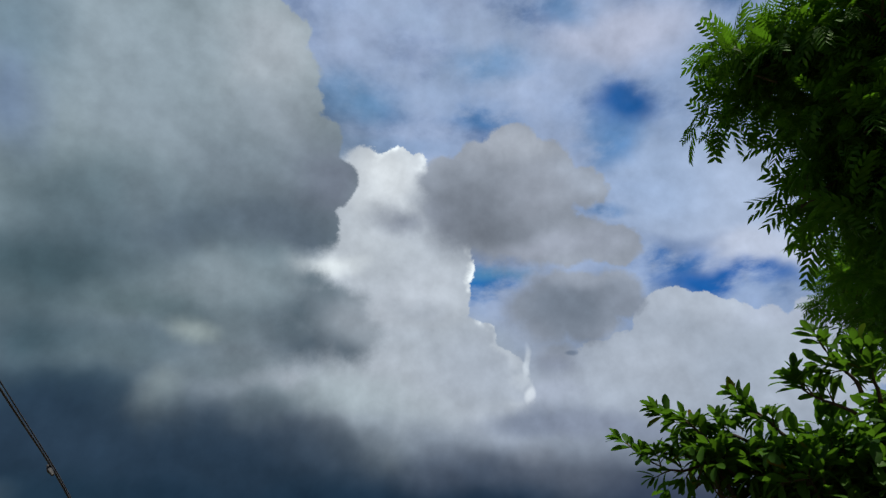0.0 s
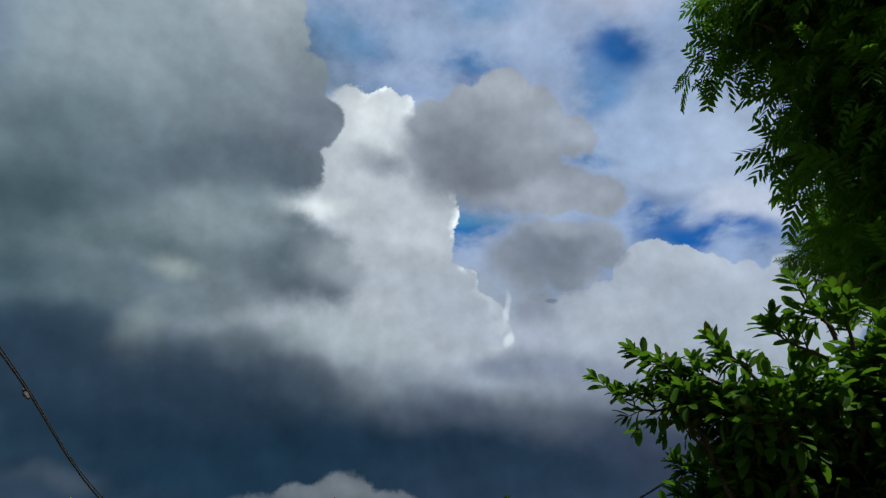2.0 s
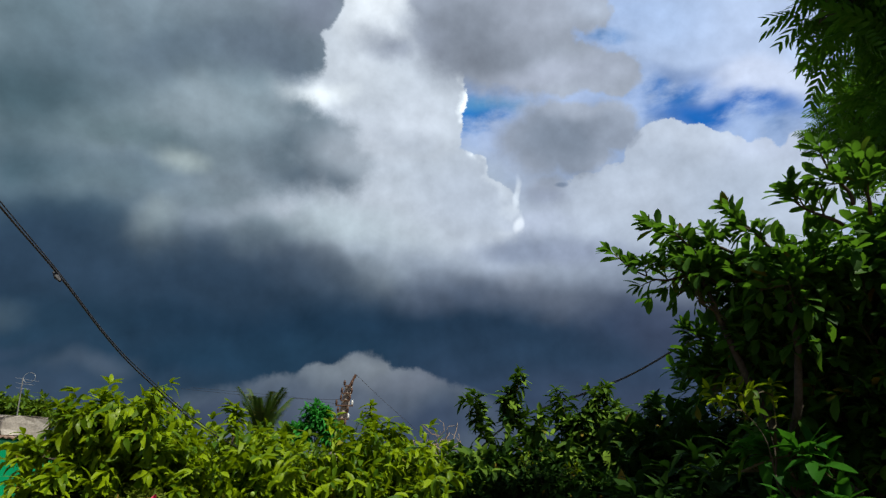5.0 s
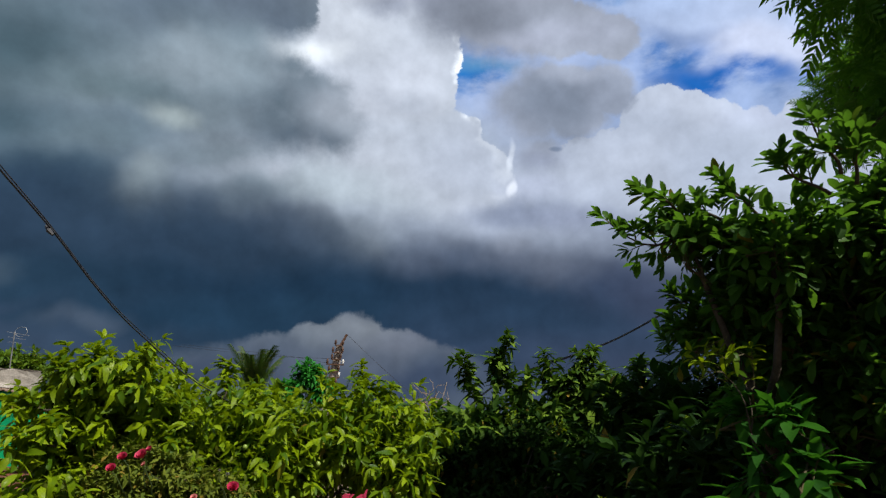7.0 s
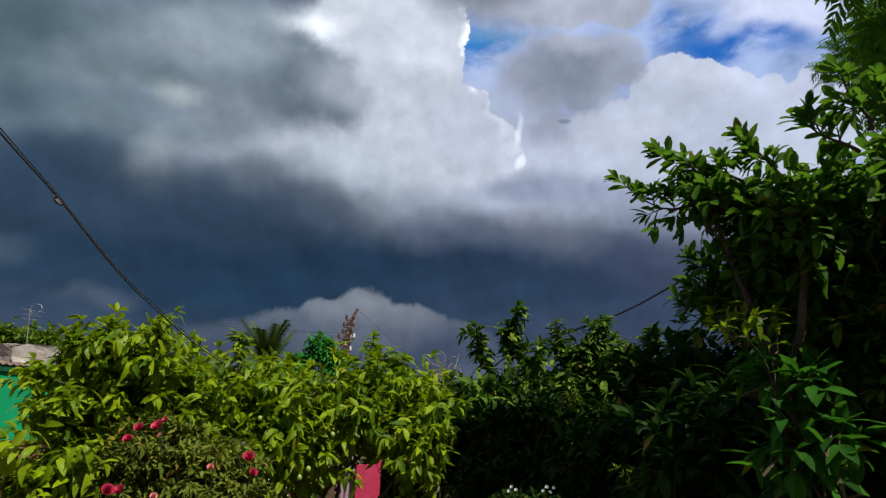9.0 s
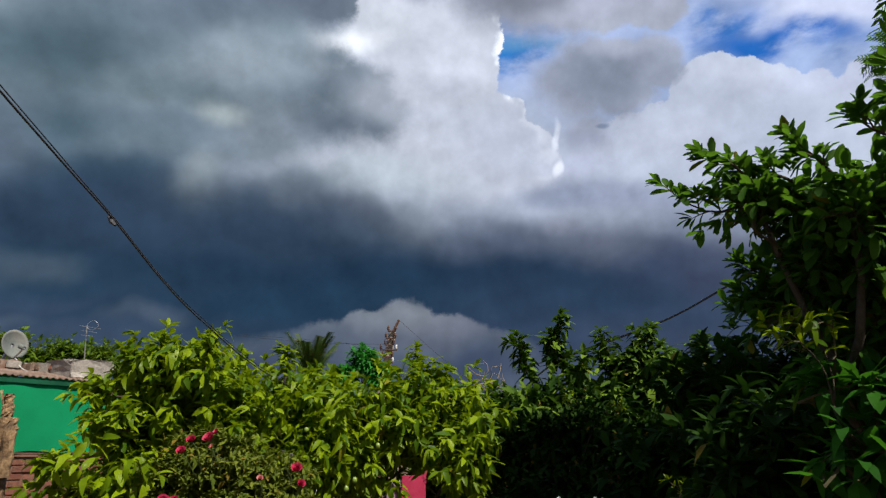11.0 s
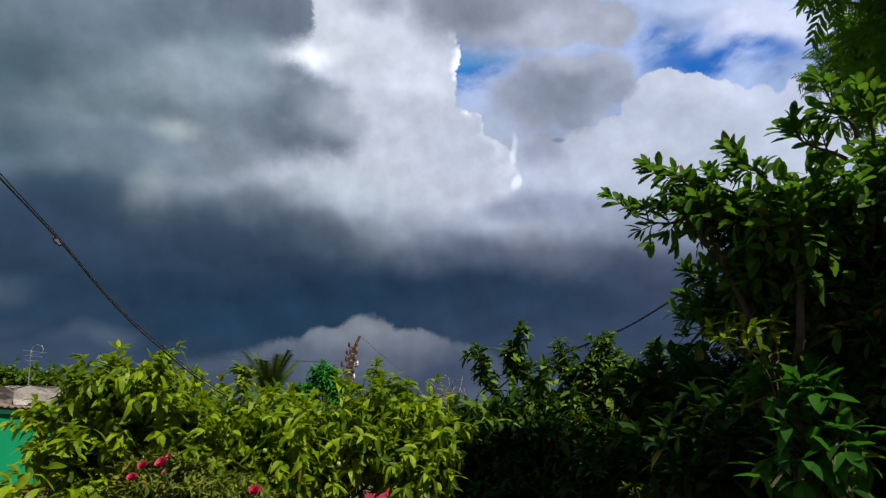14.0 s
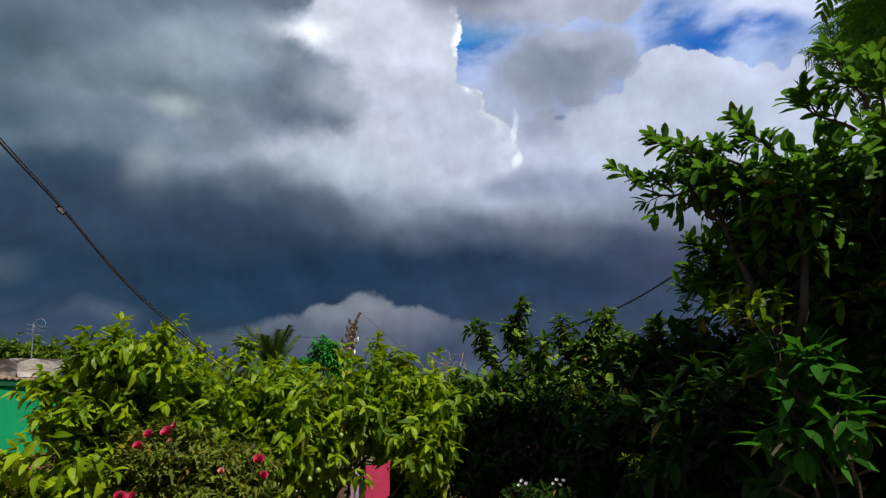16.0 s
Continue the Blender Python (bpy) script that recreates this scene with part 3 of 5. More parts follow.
def foliage_arrays(poses, shapes, rng):
    """All leaf poses as one pair of arrays."""
    pts, tris, at = [], [], 0
    pick = rng.integers(0, len(shapes), len(poses))
    for k, (v, f) in enumerate(shapes):
        sel = [poses[i] for i in np.nonzero(pick == k)[0]]
        if not sel:
            continue
        M = np.array([np.array(r) * s for _, r, s in sel])
        T = np.array([tuple(p) for p, _, _ in sel])
        w = np.einsum("nij,vj->nvi", M, v) + T[:, None, :]
        pts.append(w.reshape(-1, 3))
        tris.append((f[None] + (np.arange(len(sel)) * len(v))[:, None, None] + at).reshape(-1, 3))
        at += len(sel) * len(v)
    return np.concatenate(pts), np.concatenate(tris)


SINGLE = {}


def hang_leaves(owner, poses, shapes, mat, rng, singles, name="leaf"):
    """The leaves on the camera's side as objects of their own, the rest joined."""
    order = sorted(range(len(poses)), key=lambda i: poses[i][0].y - 0.3 * poses[i][0].z)
    own = set(order[:singles])
    for i in order[:singles]:
        p, r, s = poses[i]
        k = int(rng.integers(0, len(shapes)))
        key = (mat.name, name, k)
        if key not in SINGLE:
            SINGLE[key] = mesh_of(name, *shapes[k], mat, True)
        ob = new(name, SINGLE[key])
        ob.parent = owner
        ob.matrix_basis = Matrix.LocRotScale(p, r.to_quaternion(), Vector((s, s, s)))
    rest = [poses[i] for i in range(len(poses)) if i not in own]
    if rest:
        part("foliage", foliage_arrays(rest, shapes, rng), mat, owner, kind="stuff", smooth=True)


def plant(name, label, category, root, lobes, shapes, mat, seed, leaf=0.11, shoots=60, pairs=5, shoot=0.35,
          opposite=True, singles=60, extra=(), trunk=0.05, lift=0.45, bark=None, group="", low=-0.35, spread=60, inner=0.55, fork=0.35, keep=1.0, fill=0, fill_shapes=None, hang=0.0, loose=0.16, top=3):
    """A shrub or small tree: a stem from its root, limbs to its lobes (centre, half sizes), leafy shoots over them; extra: single long shoots (from, to)."""
    rng = np.random.default_rng(seed)
    bark = bark or BARK
    me = thing(name, label, category, root, group)
    o = Vector(root)
    mid = sum((Vector(c) for c, _ in lobes), Vector()) / len(lobes)
    head = o.lerp(Vector((mid.x, mid.y, mid.z)), fork)
    head.z = o.z + (mid.z - o.z) * fork
    part("trunk", tube([p - o for p in sway(o - Vector((0, 0, 0.1)), head, rng, 0.12)], np.linspace(trunk, trunk * 0.75, 7), 9), bark, me, smooth=True)
    poses, twigs, deep = [], [], []
    area = [c[1][0] * c[1][1] + c[1][0] * c[1][2] for c in lobes]
    for (c, r), share in zip(lobes, area):
        c = Vector(c)
        limb = sway(head, c, rng, 0.16)
        part("branch", tube([p - o for p in limb], np.linspace(trunk * 0.42, trunk * 0.14, 7), 7), bark, me, smooth=True)
        for _ in range(max(3, round(shoots * share / sum(area)))):
            while True:
                d = Vector(rng.normal(0, 1, 3)).normalized()
                if d.z > low:
                    break
            depth = rng.uniform(inner, 1.0) ** 0.6
            tip = c + Vector((d.x * r[0], d.y * r[1], d.z * r[2])) * depth
            way = (d + Vector((0, 0, lift)) + Vector(rng.normal(0, 0.3, 3))).normalized()
            size = shoot * rng.uniform(0.6, 1.2)
            tip -= way * leaf * 0.6
            got, line = sprig_leaves(tip - way * size, way, size, rng, leaf, pairs, opposite, spread, top=top, keep=keep, hang=hang, loose=loose)
            poses += got
            start = min(limb[2:], key=lambda q: (q - line[0]).length)
            for _ in range(fill):
                d2 = Vector(rng.normal(0, 1, 3)).normalized() * rng.uniform(0.2, 0.85)
                p2 = c + Vector((d2.x * r[0], d2.y * r[1], d2.z * r[2]))
                w2 = Vector(rng.normal(0, 1, 3)).normalized()
                deep += sprig_leaves(p2, w2, shoot, rng, leaf * 1.15, max(pairs - 1, 2), opposite, spread, hang=hang, loose=loose)[0]
            twigs.append(tube([p - o for p in (start, start.lerp(line[0], 0.5) + Vector(rng.normal(0, 0.03, 3)), *line)],
                              np.linspace(0.007, 0.002, 6) * (leaf / 0.11), 3))
    for start, end, n in extra:
        start, end = Vector(start), Vector(end)
        end -= (end - start).normalized() * (shoot * 0.4 + leaf * 0.75)
        line = sway(start, end, rng, 0.10, 8)
        part("branch", tube([p - o for p in line], np.linspace(0.009, 0.003, 9), 6), bark, me, smooth=True)
        for i in range(n):
            t = 0.25 + 0.75 * (i + 1) / n
            k = min(int(t * 8), 7)
            p = line[k].lerp(line[k + 1], t * 8 - k)
            along = (line[k + 1] - line[k]).normalized()
            way = along * (0.6 if i < n - 1 else 1.0) + Vector(rng.normal(0, 0.45, 3)) * (1 if i < n - 1 else 0.2) + Vector((0, 0, 0.25))
            size = shoot * rng.uniform(0.3, 0.55)
            got, ln = sprig_leaves(p, way.normalized(), size, rng, leaf, pairs, opposite, spread, top=top, hang=hang * 0.5, loose=loose)
            poses += got
            twigs.append(tube([q - o for q in ln], np.linspace(0.005, 0.002, 4), 3))
    part("twig", joined(twigs), TWIG, me, kind="stuff")
    if deep:
        part("foliage", foliage_arrays([(p - o, r, s) for p, r, s in deep], fill_shapes or shapes, rng), mat, me, kind="stuff", smooth=True)
    hang_leaves(me, [(p - o, r, s) for p, r, s in poses], shapes, mat, rng, singles)
    return me, rng


# ---------------------------------------------------------------- ground
def ground_height(x, y):
    return 0.05 * math.sin(x * 0.7) * math.sin(y * 0.55) if abs(x) < 30 and abs(y) < 40 else 0.0


bm = bmesh.new()
edges = [-2400, -600, -200, -80, -40] + [i * 2.0 for i in range(-15, 16)] + [40, 80, 200, 600, 2400]
rows = [[bm.verts.new((x, y, ground_height(x, y))) for x in edges] for y in edges]
for i in range(len(edges) - 1):
    for j in range(len(edges) - 1):
        bm.faces.new((rows[i][j], rows[i][j + 1], rows[i + 1][j + 1], rows[i + 1][j]))
me = bpy.data.meshes.new("ground")
bm.to_mesh(me)
bm.free()
me.materials.append(SOIL)
tagged(new("ground", me), "bare brown soil with weeds", "ground", kind="structure")

# ---------------------------------------------------------------- plants
GUAVA_FORMS = forms(GUAVA_BLADE, 0.45, 0.62)
CUSTARD_FORMS = forms(OBOVATE, 0.30, 0.22)
WILD_FORMS = forms(OVAL, 0.30, 0.42)

# guava shrubs in the sun
plant("guava_shrub", "sunlit guava shrub with yellow-green leaves", "shrub", (-2.06, 4.77, 0.00),
      [((-2.20, 4.48, 1.82), (0.34, 0.4, 0.36)), ((-2.50, 4.50, 1.83), (0.15, 0.3, 0.20)), ((-1.81, 4.44, 1.60), (0.34, 0.35, 0.34)),
       ((-2.46, 4.24, 1.47), (0.17, 0.25, 0.14)), ((-2.22, 4.25, 1.19), (0.24, 0.3, 0.26)), ((-2.13, 4.52, 1.41), (0.35, 0.3, 0.35)), ((-2.26, 3.78, 1.10), (0.26, 0.2, 0.20))],
      GUAVA_FORMS, GUAVA, 11, leaf=0.083, hang=0.26, loose=0.26, shoot=0.36, pairs=7, fill=1, shoots=310, singles=160, group="guava shrubs",
      extra=[((-1.92, 4.16, 1.86), (-1.80, 3.96, 2.18), 4), ((-2.20, 4.25, 1.86), (-2.32, 4.15, 2.15), 4), ((-2.42, 4.24, 1.85), (-2.59, 4.12, 2.08), 4),
             ((-2.28, 3.99, 1.47), (-2.54, 3.83, 1.53), 5), ((-2.39, 4.04, 1.69), (-2.63, 3.89, 1.75), 4), ((-2.40, 3.78, 1.18), (-2.72, 3.62, 1.24), 5)])
plant("guava_shrub", "tall sunlit guava shrub with small green fruit", "shrub", (-0.89, 5.53, 0.00),
      [((-1.35, 5.23, 1.54), (0.52, 0.5, 0.28)), ((-0.77, 5.45, 1.56), (0.52, 0.5, 0.30)), ((-0.37, 5.68, 1.70), (0.32, 0.4, 0.34)),
       ((-1.23, 5.05, 1.30), (0.48, 0.45, 0.30)), ((-1.75, 5.32, 1.62), (0.28, 0.4, 0.30)), ((-0.09, 5.20, 1.38), (0.16, 0.25, 0.34))],
      GUAVA_FORMS, GUAVA, 12, leaf=0.092, hang=0.26, loose=0.26, shoot=0.38, pairs=7, fill=1, shoots=420, singles=220, group="guava shrubs",
      extra=[((-1.65, 5.13, 1.87), (-1.68, 5.18, 2.28), 5), ((-0.59, 5.66, 1.85), (-0.59, 5.81, 2.35), 5), ((-0.35, 5.68, 1.86), (-0.27, 5.75, 2.18), 4),
             ((-0.02, 5.10, 1.47), (0.12, 4.89, 1.22), 4), ((-0.11, 5.00, 1.38), (0.02, 4.88, 1.03), 4)])
# half-shaded shrubs in the middle
plant("wild_shrub", "leafy green shrub with upright shoots", "shrub", (1.05, 7.12, 0.00),
      [((0.81, 7.15, 1.76), (0.42, 0.5, 0.30)), ((1.53, 7.13, 1.88), (0.50, 0.5, 0.34)), ((2.08, 7.08, 2.09), (0.36, 0.5, 0.36)), ((0.30, 6.79, 1.66), (0.30, 0.5, 0.24))],
      GUAVA_FORMS, WILD, 21, leaf=0.135, hang=0.22, fill=2, shoots=230, pairs=5, singles=120, group="shaded shrubs",
      extra=[((0.72, 6.95, 1.91), (0.38, 6.88, 2.73), 9), ((1.03, 6.91, 1.98), (0.92, 6.89, 2.95), 10), ((1.51, 7.02, 2.00), (1.43, 6.94, 2.80), 8), ((1.05, 6.98, 2.24), (0.75, 6.95, 2.75), 7), ((1.67, 6.88, 2.00), (1.67, 6.82, 2.56), 6), ((1.14, 6.79, 1.91), (1.17, 6.73, 2.47), 6),
             ((1.88, 6.92, 2.20), (1.94, 6.90, 2.88), 9), ((2.47, 6.93, 2.28), (2.54, 6.84, 2.76), 6)])
# the small leaves are its own; part of their darkness stands for shade
plant("wild_shrub", "small-leaved dark shaded shrub at the foot of taller shoots", "shrub", (1.15, 6.35, 0.00),
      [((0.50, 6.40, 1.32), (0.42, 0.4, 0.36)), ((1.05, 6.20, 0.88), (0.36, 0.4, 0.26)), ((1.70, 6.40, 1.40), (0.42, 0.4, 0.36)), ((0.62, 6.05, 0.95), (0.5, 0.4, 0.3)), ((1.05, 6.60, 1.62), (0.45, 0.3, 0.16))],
      WILD_FORMS, HEDGE_SHADED, 24, leaf=0.085, fill=3, shoots=300, singles=90, trunk=0.03, group="shaded shrubs")
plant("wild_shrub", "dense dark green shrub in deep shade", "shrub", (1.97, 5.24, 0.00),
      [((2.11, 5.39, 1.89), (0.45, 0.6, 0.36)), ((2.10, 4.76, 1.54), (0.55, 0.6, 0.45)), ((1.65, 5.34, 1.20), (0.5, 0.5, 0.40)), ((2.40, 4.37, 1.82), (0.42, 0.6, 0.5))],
      WILD_FORMS, HEDGE_SHADED, 22, leaf=0.14, fill=3, shoots=200, singles=90, group="shaded shrubs")
plant("wild_shrub", "dense dark shrub in shade under the custard apple tree", "shrub", (1.87, 3.07, 0.00),
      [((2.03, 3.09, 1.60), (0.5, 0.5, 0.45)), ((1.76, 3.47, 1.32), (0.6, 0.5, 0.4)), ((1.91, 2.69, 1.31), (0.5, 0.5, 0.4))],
      WILD_FORMS, HEDGE_SHADED, 23, leaf=0.13, fill=4, shoots=130, singles=80, group="shaded shrubs")
# custard apple tree: its arm reaches out over the garden
plant("custard_apple_tree", "custard apple tree with glossy dark leaves", "tree", (1.90, 2.70, 0.00),
      [((1.77, 2.41, 2.31), (0.30, 0.5, 0.30)), ((1.50, 2.46, 2.30), (0.22, 0.35, 0.28)), ((1.40, 2.20, 2.36), (0.12, 0.2, 0.12)), ((1.42, 2.42, 2.20), (0.20, 0.25, 0.20)), ((1.88, 2.10, 2.53), (0.18, 0.35, 0.20)),
       ((1.42, 2.68, 2.13), (0.22, 0.35, 0.17)), ((1.65, 2.46, 1.99), (0.30, 0.4, 0.26)), ((1.35, 2.36, 2.49), (0.15, 0.25, 0.09)), ((1.17, 2.45, 2.51), (0.14, 0.2, 0.05)), ((1.58, 2.33, 2.50), (0.17, 0.28, 0.11)), ((1.92, 2.17, 2.26), (0.32, 0.4, 0.5)),
       ((1.88, 2.29, 1.79), (0.40, 0.35, 0.4)), ((1.97, 2.55, 2.22), (0.3, 0.4, 0.4))],
      CUSTARD_FORMS, CUSTARD, 31, leaf=0.086, fill=1, shoots=760, shoot=0.16, pairs=5, opposite=False, top=5, singles=300, trunk=0.07, fork=0.6, spread=50,
      extra=[((1.33, 2.38, 2.49), (0.76, 2.59, 2.57), 8), ((1.27, 2.40, 2.52), (0.91, 2.44, 2.745), 5), ((1.44, 2.30, 2.53), (1.22, 2.28, 2.765), 5), ((1.37, 2.40, 2.53), (1.07, 2.47, 2.68), 5),
             ((1.37, 2.40, 2.52), (0.90, 2.60, 2.56), 6), ((1.56, 2.02, 2.53), (1.30, 2.04, 2.70), 5), ((1.55, 1.93, 2.57), (1.40, 1.88, 2.84), 5), ((1.43, 2.49, 2.37), (1.21, 2.56, 2.49), 6),
             ((1.36, 2.70, 2.21), (1.15, 2.76, 2.31), 6), ((1.36, 2.72, 2.10), (1.13, 2.80, 2.18), 6), ((1.36, 2.73, 2.08), (1.15, 2.82, 2.06), 6),
             ((1.65, 1.99, 2.56), (1.59, 1.87, 2.84), 7), ((1.41, 2.49, 2.39), (1.29, 2.58, 2.33), 4)])


# feathery tree: twice-divided leaves
def feather(pinnae, width):
    """A twice-divided leaf one long: a drooping stalk and pairs of narrow hanging ribs of merged leaflets."""
    v, f = [], []

    def tri(*ps):
        f.append((len(v), len(v) + 1, len(v) + 2))
        v.extend(ps)

    def rachis(t):
        return Vector((t, 0, -0.45 * t * t))
    for a0, b0 in ((0, 0.5), (0.5, 1.0)):
        p, q = rachis(a0), rachis(b0)
        tri(p + Vector((0, 0.009, 0)), p - Vector((0, 0.009, 0)), q)
    for i in range(pinnae):
        t = 0.22 + 0.76 * i / (pinnae - 1)
        size = 0.40 * (1 - 0.5 * abs(t - 0.55))
        for sign in (1, -1):
            o = rachis(t)
            d = Vector((0.66, sign * 0.72, -0.20 - 0.35 * t)).normalized()
            n = Vector((d.y, -d.x, 0)).normalized() * width
            sag = Vector((0, 0, -0.07 * size))
            mid = o + d * size * 0.5 + sag
            tri(o - n * 0.5, o + n * 0.5, mid + n)
            tri(o - n * 0.5, mid + n, mid - n)
            tri(mid - n, mid + n, o + d * size + sag * 4)
    return np.array([tuple(p) for p in v]), np.array(f)


FEATHER_FORMS = [feather(7, 0.030), feather(8, 0.026), feather(6, 0.034)]
FEATHER_PLAIN = [feather(5, 0.060), feather(6, 0.055)]
plant("feathery_tree", "tall feathery-leaved tree with a dark dense crown", "tree", (6.4, 3.4, 0),
      [((2.96, 3.18, 6.48), (0.58, 0.7, 0.48)), ((3.51, 2.86, 6.18), (0.65, 0.8, 0.42)), ((3.48, 3.12, 5.57), (0.68, 0.8, 0.60)), ((3.95, 2.90, 5.47), (0.8, 1.0, 0.75)), ((3.45, 2.45, 6.60), (0.25, 0.3, 0.18)),
       ((3.27, 3.38, 5.21), (0.36, 0.45, 0.34)), ((3.63, 3.13, 4.74), (0.6, 0.7, 0.6)), ((3.42, 3.42, 4.07), (0.42, 0.5, 0.32)), ((3.62, 3.22, 3.82), (0.6, 0.6, 0.6)),
       # unseen: these four lobes are added to cast shade over the shrubs
       ((5.4, 1.6, 5.4), (1.3, 1.2, 0.9)), ((6.6, 0.4, 5.6), (1.3, 1.3, 1.0)), ((7.0, 3.2, 6.6), (1.4, 1.3, 1.0)), ((5.9, 6.2, 6.2), (1.2, 1.2, 0.9))],
      FEATHER_FORMS, FEATHER, 41, leaf=0.27, shoots=900, shoot=0.42, pairs=5, opposite=False, singles=200, trunk=0.16, fork=0.55, lift=0.15, low=-0.9, spread=65,
      fill=1, fill_shapes=FEATHER_PLAIN, inner=0.5)

# ---------------------------------------------------------------- far plants
plant("far_tree", "round sunlit tree behind the house", "tree", (-10.71, 15.68, 0.00),
      [((-11.58, 13.68, 3.03), (1.0, 1.2, 0.65)), ((-12.24, 13.08, 3.15), (1.3, 1.2, 1.0)), ((-10.93, 15.44, 3.09), (1.0, 1.0, 0.55)), ((-10.22, 15.92, 3.19), (0.5, 0.8, 0.45))],
      WILD_FORMS, FAR_LEAF, 51, leaf=0.17, fill=2, shoots=330, singles=80, trunk=0.14, group="far trees")
plant("far_tree", "bluish green young tree beyond the shrubs", "tree", (-2.18, 12.82, 0.00),
      [((-2.42, 12.70, 2.92), (0.42, 0.35, 0.46)), ((-2.12, 12.77, 2.66), (0.36, 0.3, 0.36)), ((-2.77, 12.68, 2.62), (0.36, 0.3, 0.34))],
      forms(LANCE, 0.3, 0.5), BLUISH, 52, leaf=0.19, fill=0, shoots=130, shoot=0.34, hang=0.3, low=-0.2, singles=60, trunk=0.07, group="far trees")
plant("far_shrub", "olive green shrub behind the guavas", "shrub", (-1.95, 8.79, 0.00),
      [((-2.29, 8.69, 1.91), (0.7, 0.6, 0.30)), ((-3.13, 7.90, 1.67), (0.6, 0.6, 0.40)), ((-0.86, 8.96, 1.65), (0.7, 0.6, 0.36)), ((-3.73, 8.19, 1.48), (0.5, 0.6, 0.4)), ((-1.93, 7.74, 0.94), (0.8, 0.5, 0.5)), ((-0.34, 8.97, 0.90), (0.7, 0.5, 0.6))],
      GUAVA_FORMS, FAR_LEAF, 53, leaf=0.14, fill=3, shoots=260, singles=60, trunk=0.08)
plant("wild_shrub", "dark shaded hedge shrub before the brick wall", "shrub", (0.31, 8.59, 0.00),
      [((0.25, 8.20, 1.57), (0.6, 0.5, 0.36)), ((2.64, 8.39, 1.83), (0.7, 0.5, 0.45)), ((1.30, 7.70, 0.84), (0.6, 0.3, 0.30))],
      WILD_FORMS, HEDGE_SHADED, 54, leaf=0.12, fill=3, shoots=170, singles=60, trunk=0.07, group="shaded shrubs")


def palm(root, crown, seed):
    """A young coconut palm: a stem and long fronds with hanging leaflets."""
    rng = np.random.default_rng(seed)
    o, c = Vector(root), Vector(crown)
    me = thing("coconut_palm", "young coconut palm with upright dark fronds", "palm", root)
    part("trunk", tube([p - o for p in sway(o, c, rng, 0.05)], np.linspace(0.13, 0.09, 7), 9), BARK, me, smooth=True)
    for i in range(13):
        w = 2 * math.pi * i / 13 + rng.uniform(-0.2, 0.2)
        steep = rng.uniform(1.5, 3.4) if i % 3 else 5.0
        d = Vector((math.cos(w), math.sin(w), steep)).normalized()
        blocks, size = [], rng.uniform(0.75, 1.05)
        line = [c - o + d * size * t + Vector((math.cos(w), math.sin(w), -0.5)) * 0.17 * size * t ** 2.4 for t in np.linspace(0, 1, 9)]
        blocks.append(tube(line, np.linspace(0.016, 0.003, 9), 4))
        for k in range(60):
            t = 0.12 + 0.88 * k / 59
            j = min(int(t * 8), 7)
            p = line[j].lerp(line[j + 1], t * 8 - j)
            along = (line[j + 1] - line[j]).normalized()
            out = along.cross(Vector((0, 0, 1))).normalized()
            for sign in (1, -1):
                tip = p + (along * 0.75 + out * sign * 0.7 + Vector((0, 0, -0.55))).normalized() * 0.25 * (1.1 - 0.6 * t)
                blocks.append(([p - along * 0.008, p + along * 0.009, tip], [(0, 1, 2)]))
        part("frond", joined(blocks), PALM, me)


palm((-2.93, 11.64, 0.00), (-3.19, 11.54, 2.42), 61)

# heap of dry twigs on the hedge
rng = np.random.default_rng(62)
heap = thing("dry_twig_pile", "pile of dry bare twigs caught on the hedge", "twigs", (0.05, 7.50, 1.99))
for _ in range(60):
    w = rng.uniform(0, 2 * math.pi)
    p = Vector(rng.normal(0, 0.11, 3)) * 0.9
    q = p + Vector((math.cos(w) * 0.16, math.sin(w) * 0.16, rng.uniform(0.0, 0.20)))
    part("twig", tube(sway(p, q, rng, 0.5, 4), np.linspace(0.006, 0.002, 5), 4), DRY, heap)

# ---------------------------------------------------------------- creepers and saplings in the shade
plant("creeper_shrub", "creeper with long hanging green leaves", "shrub", (1.43, 2.29, 0.00),
      [((1.36, 2.32, 1.72), (0.22, 0.2, 0.14)), ((1.36, 2.19, 1.50), (0.22, 0.2, 0.18)), ((1.26, 2.24, 1.42), (0.14, 0.2, 0.14))],
      forms(OVAL, 0.3, 0.5), VINE, 71, leaf=0.118, shoots=28, shoot=0.22, pairs=4, opposite=False, singles=110, trunk=0.025, lift=0.1,
      extra=[((1.48, 2.14, 1.57), (1.25, 2.21, 1.74), 4), ((1.45, 2.16, 1.57), (1.29, 2.14, 1.38), 4)])
for seed, root, spots in (
        (72, (1.54, 2.10, 0.00), [((1.24, 2.24, 1.94), (0.24, 0.14, 0.05)), ((1.13, 2.25, 1.90), (0.10, 0.10, 0.03))]),
        (73, (1.57, 3.90, 0.00), [((1.68, 3.84, 1.77), (0.10, 0.1, 0.06))]),
        (74, (1.24, 4.01, 0.00), [((1.24, 4.01, 1.26), (0.12, 0.1, 0.05)), ((1.60, 3.88, 1.28), (0.10, 0.1, 0.05))]),
        (75, (0.95, 6.13, 0.00), [((0.93, 6.22, 1.88), (0.16, 0.1, 0.09)), ((1.37, 6.14, 1.83), (0.12, 0.1, 0.08))])):
    plant("sapling", "slender sapling with pale young leaves", "sapling", root, spots, forms(LANCE, 0.3, 0.3), GUAVA, seed, leaf=0.052, shoots=6, shoot=0.16,
          pairs=3, singles=40, trunk=0.008, group="saplings", fork=0.85)


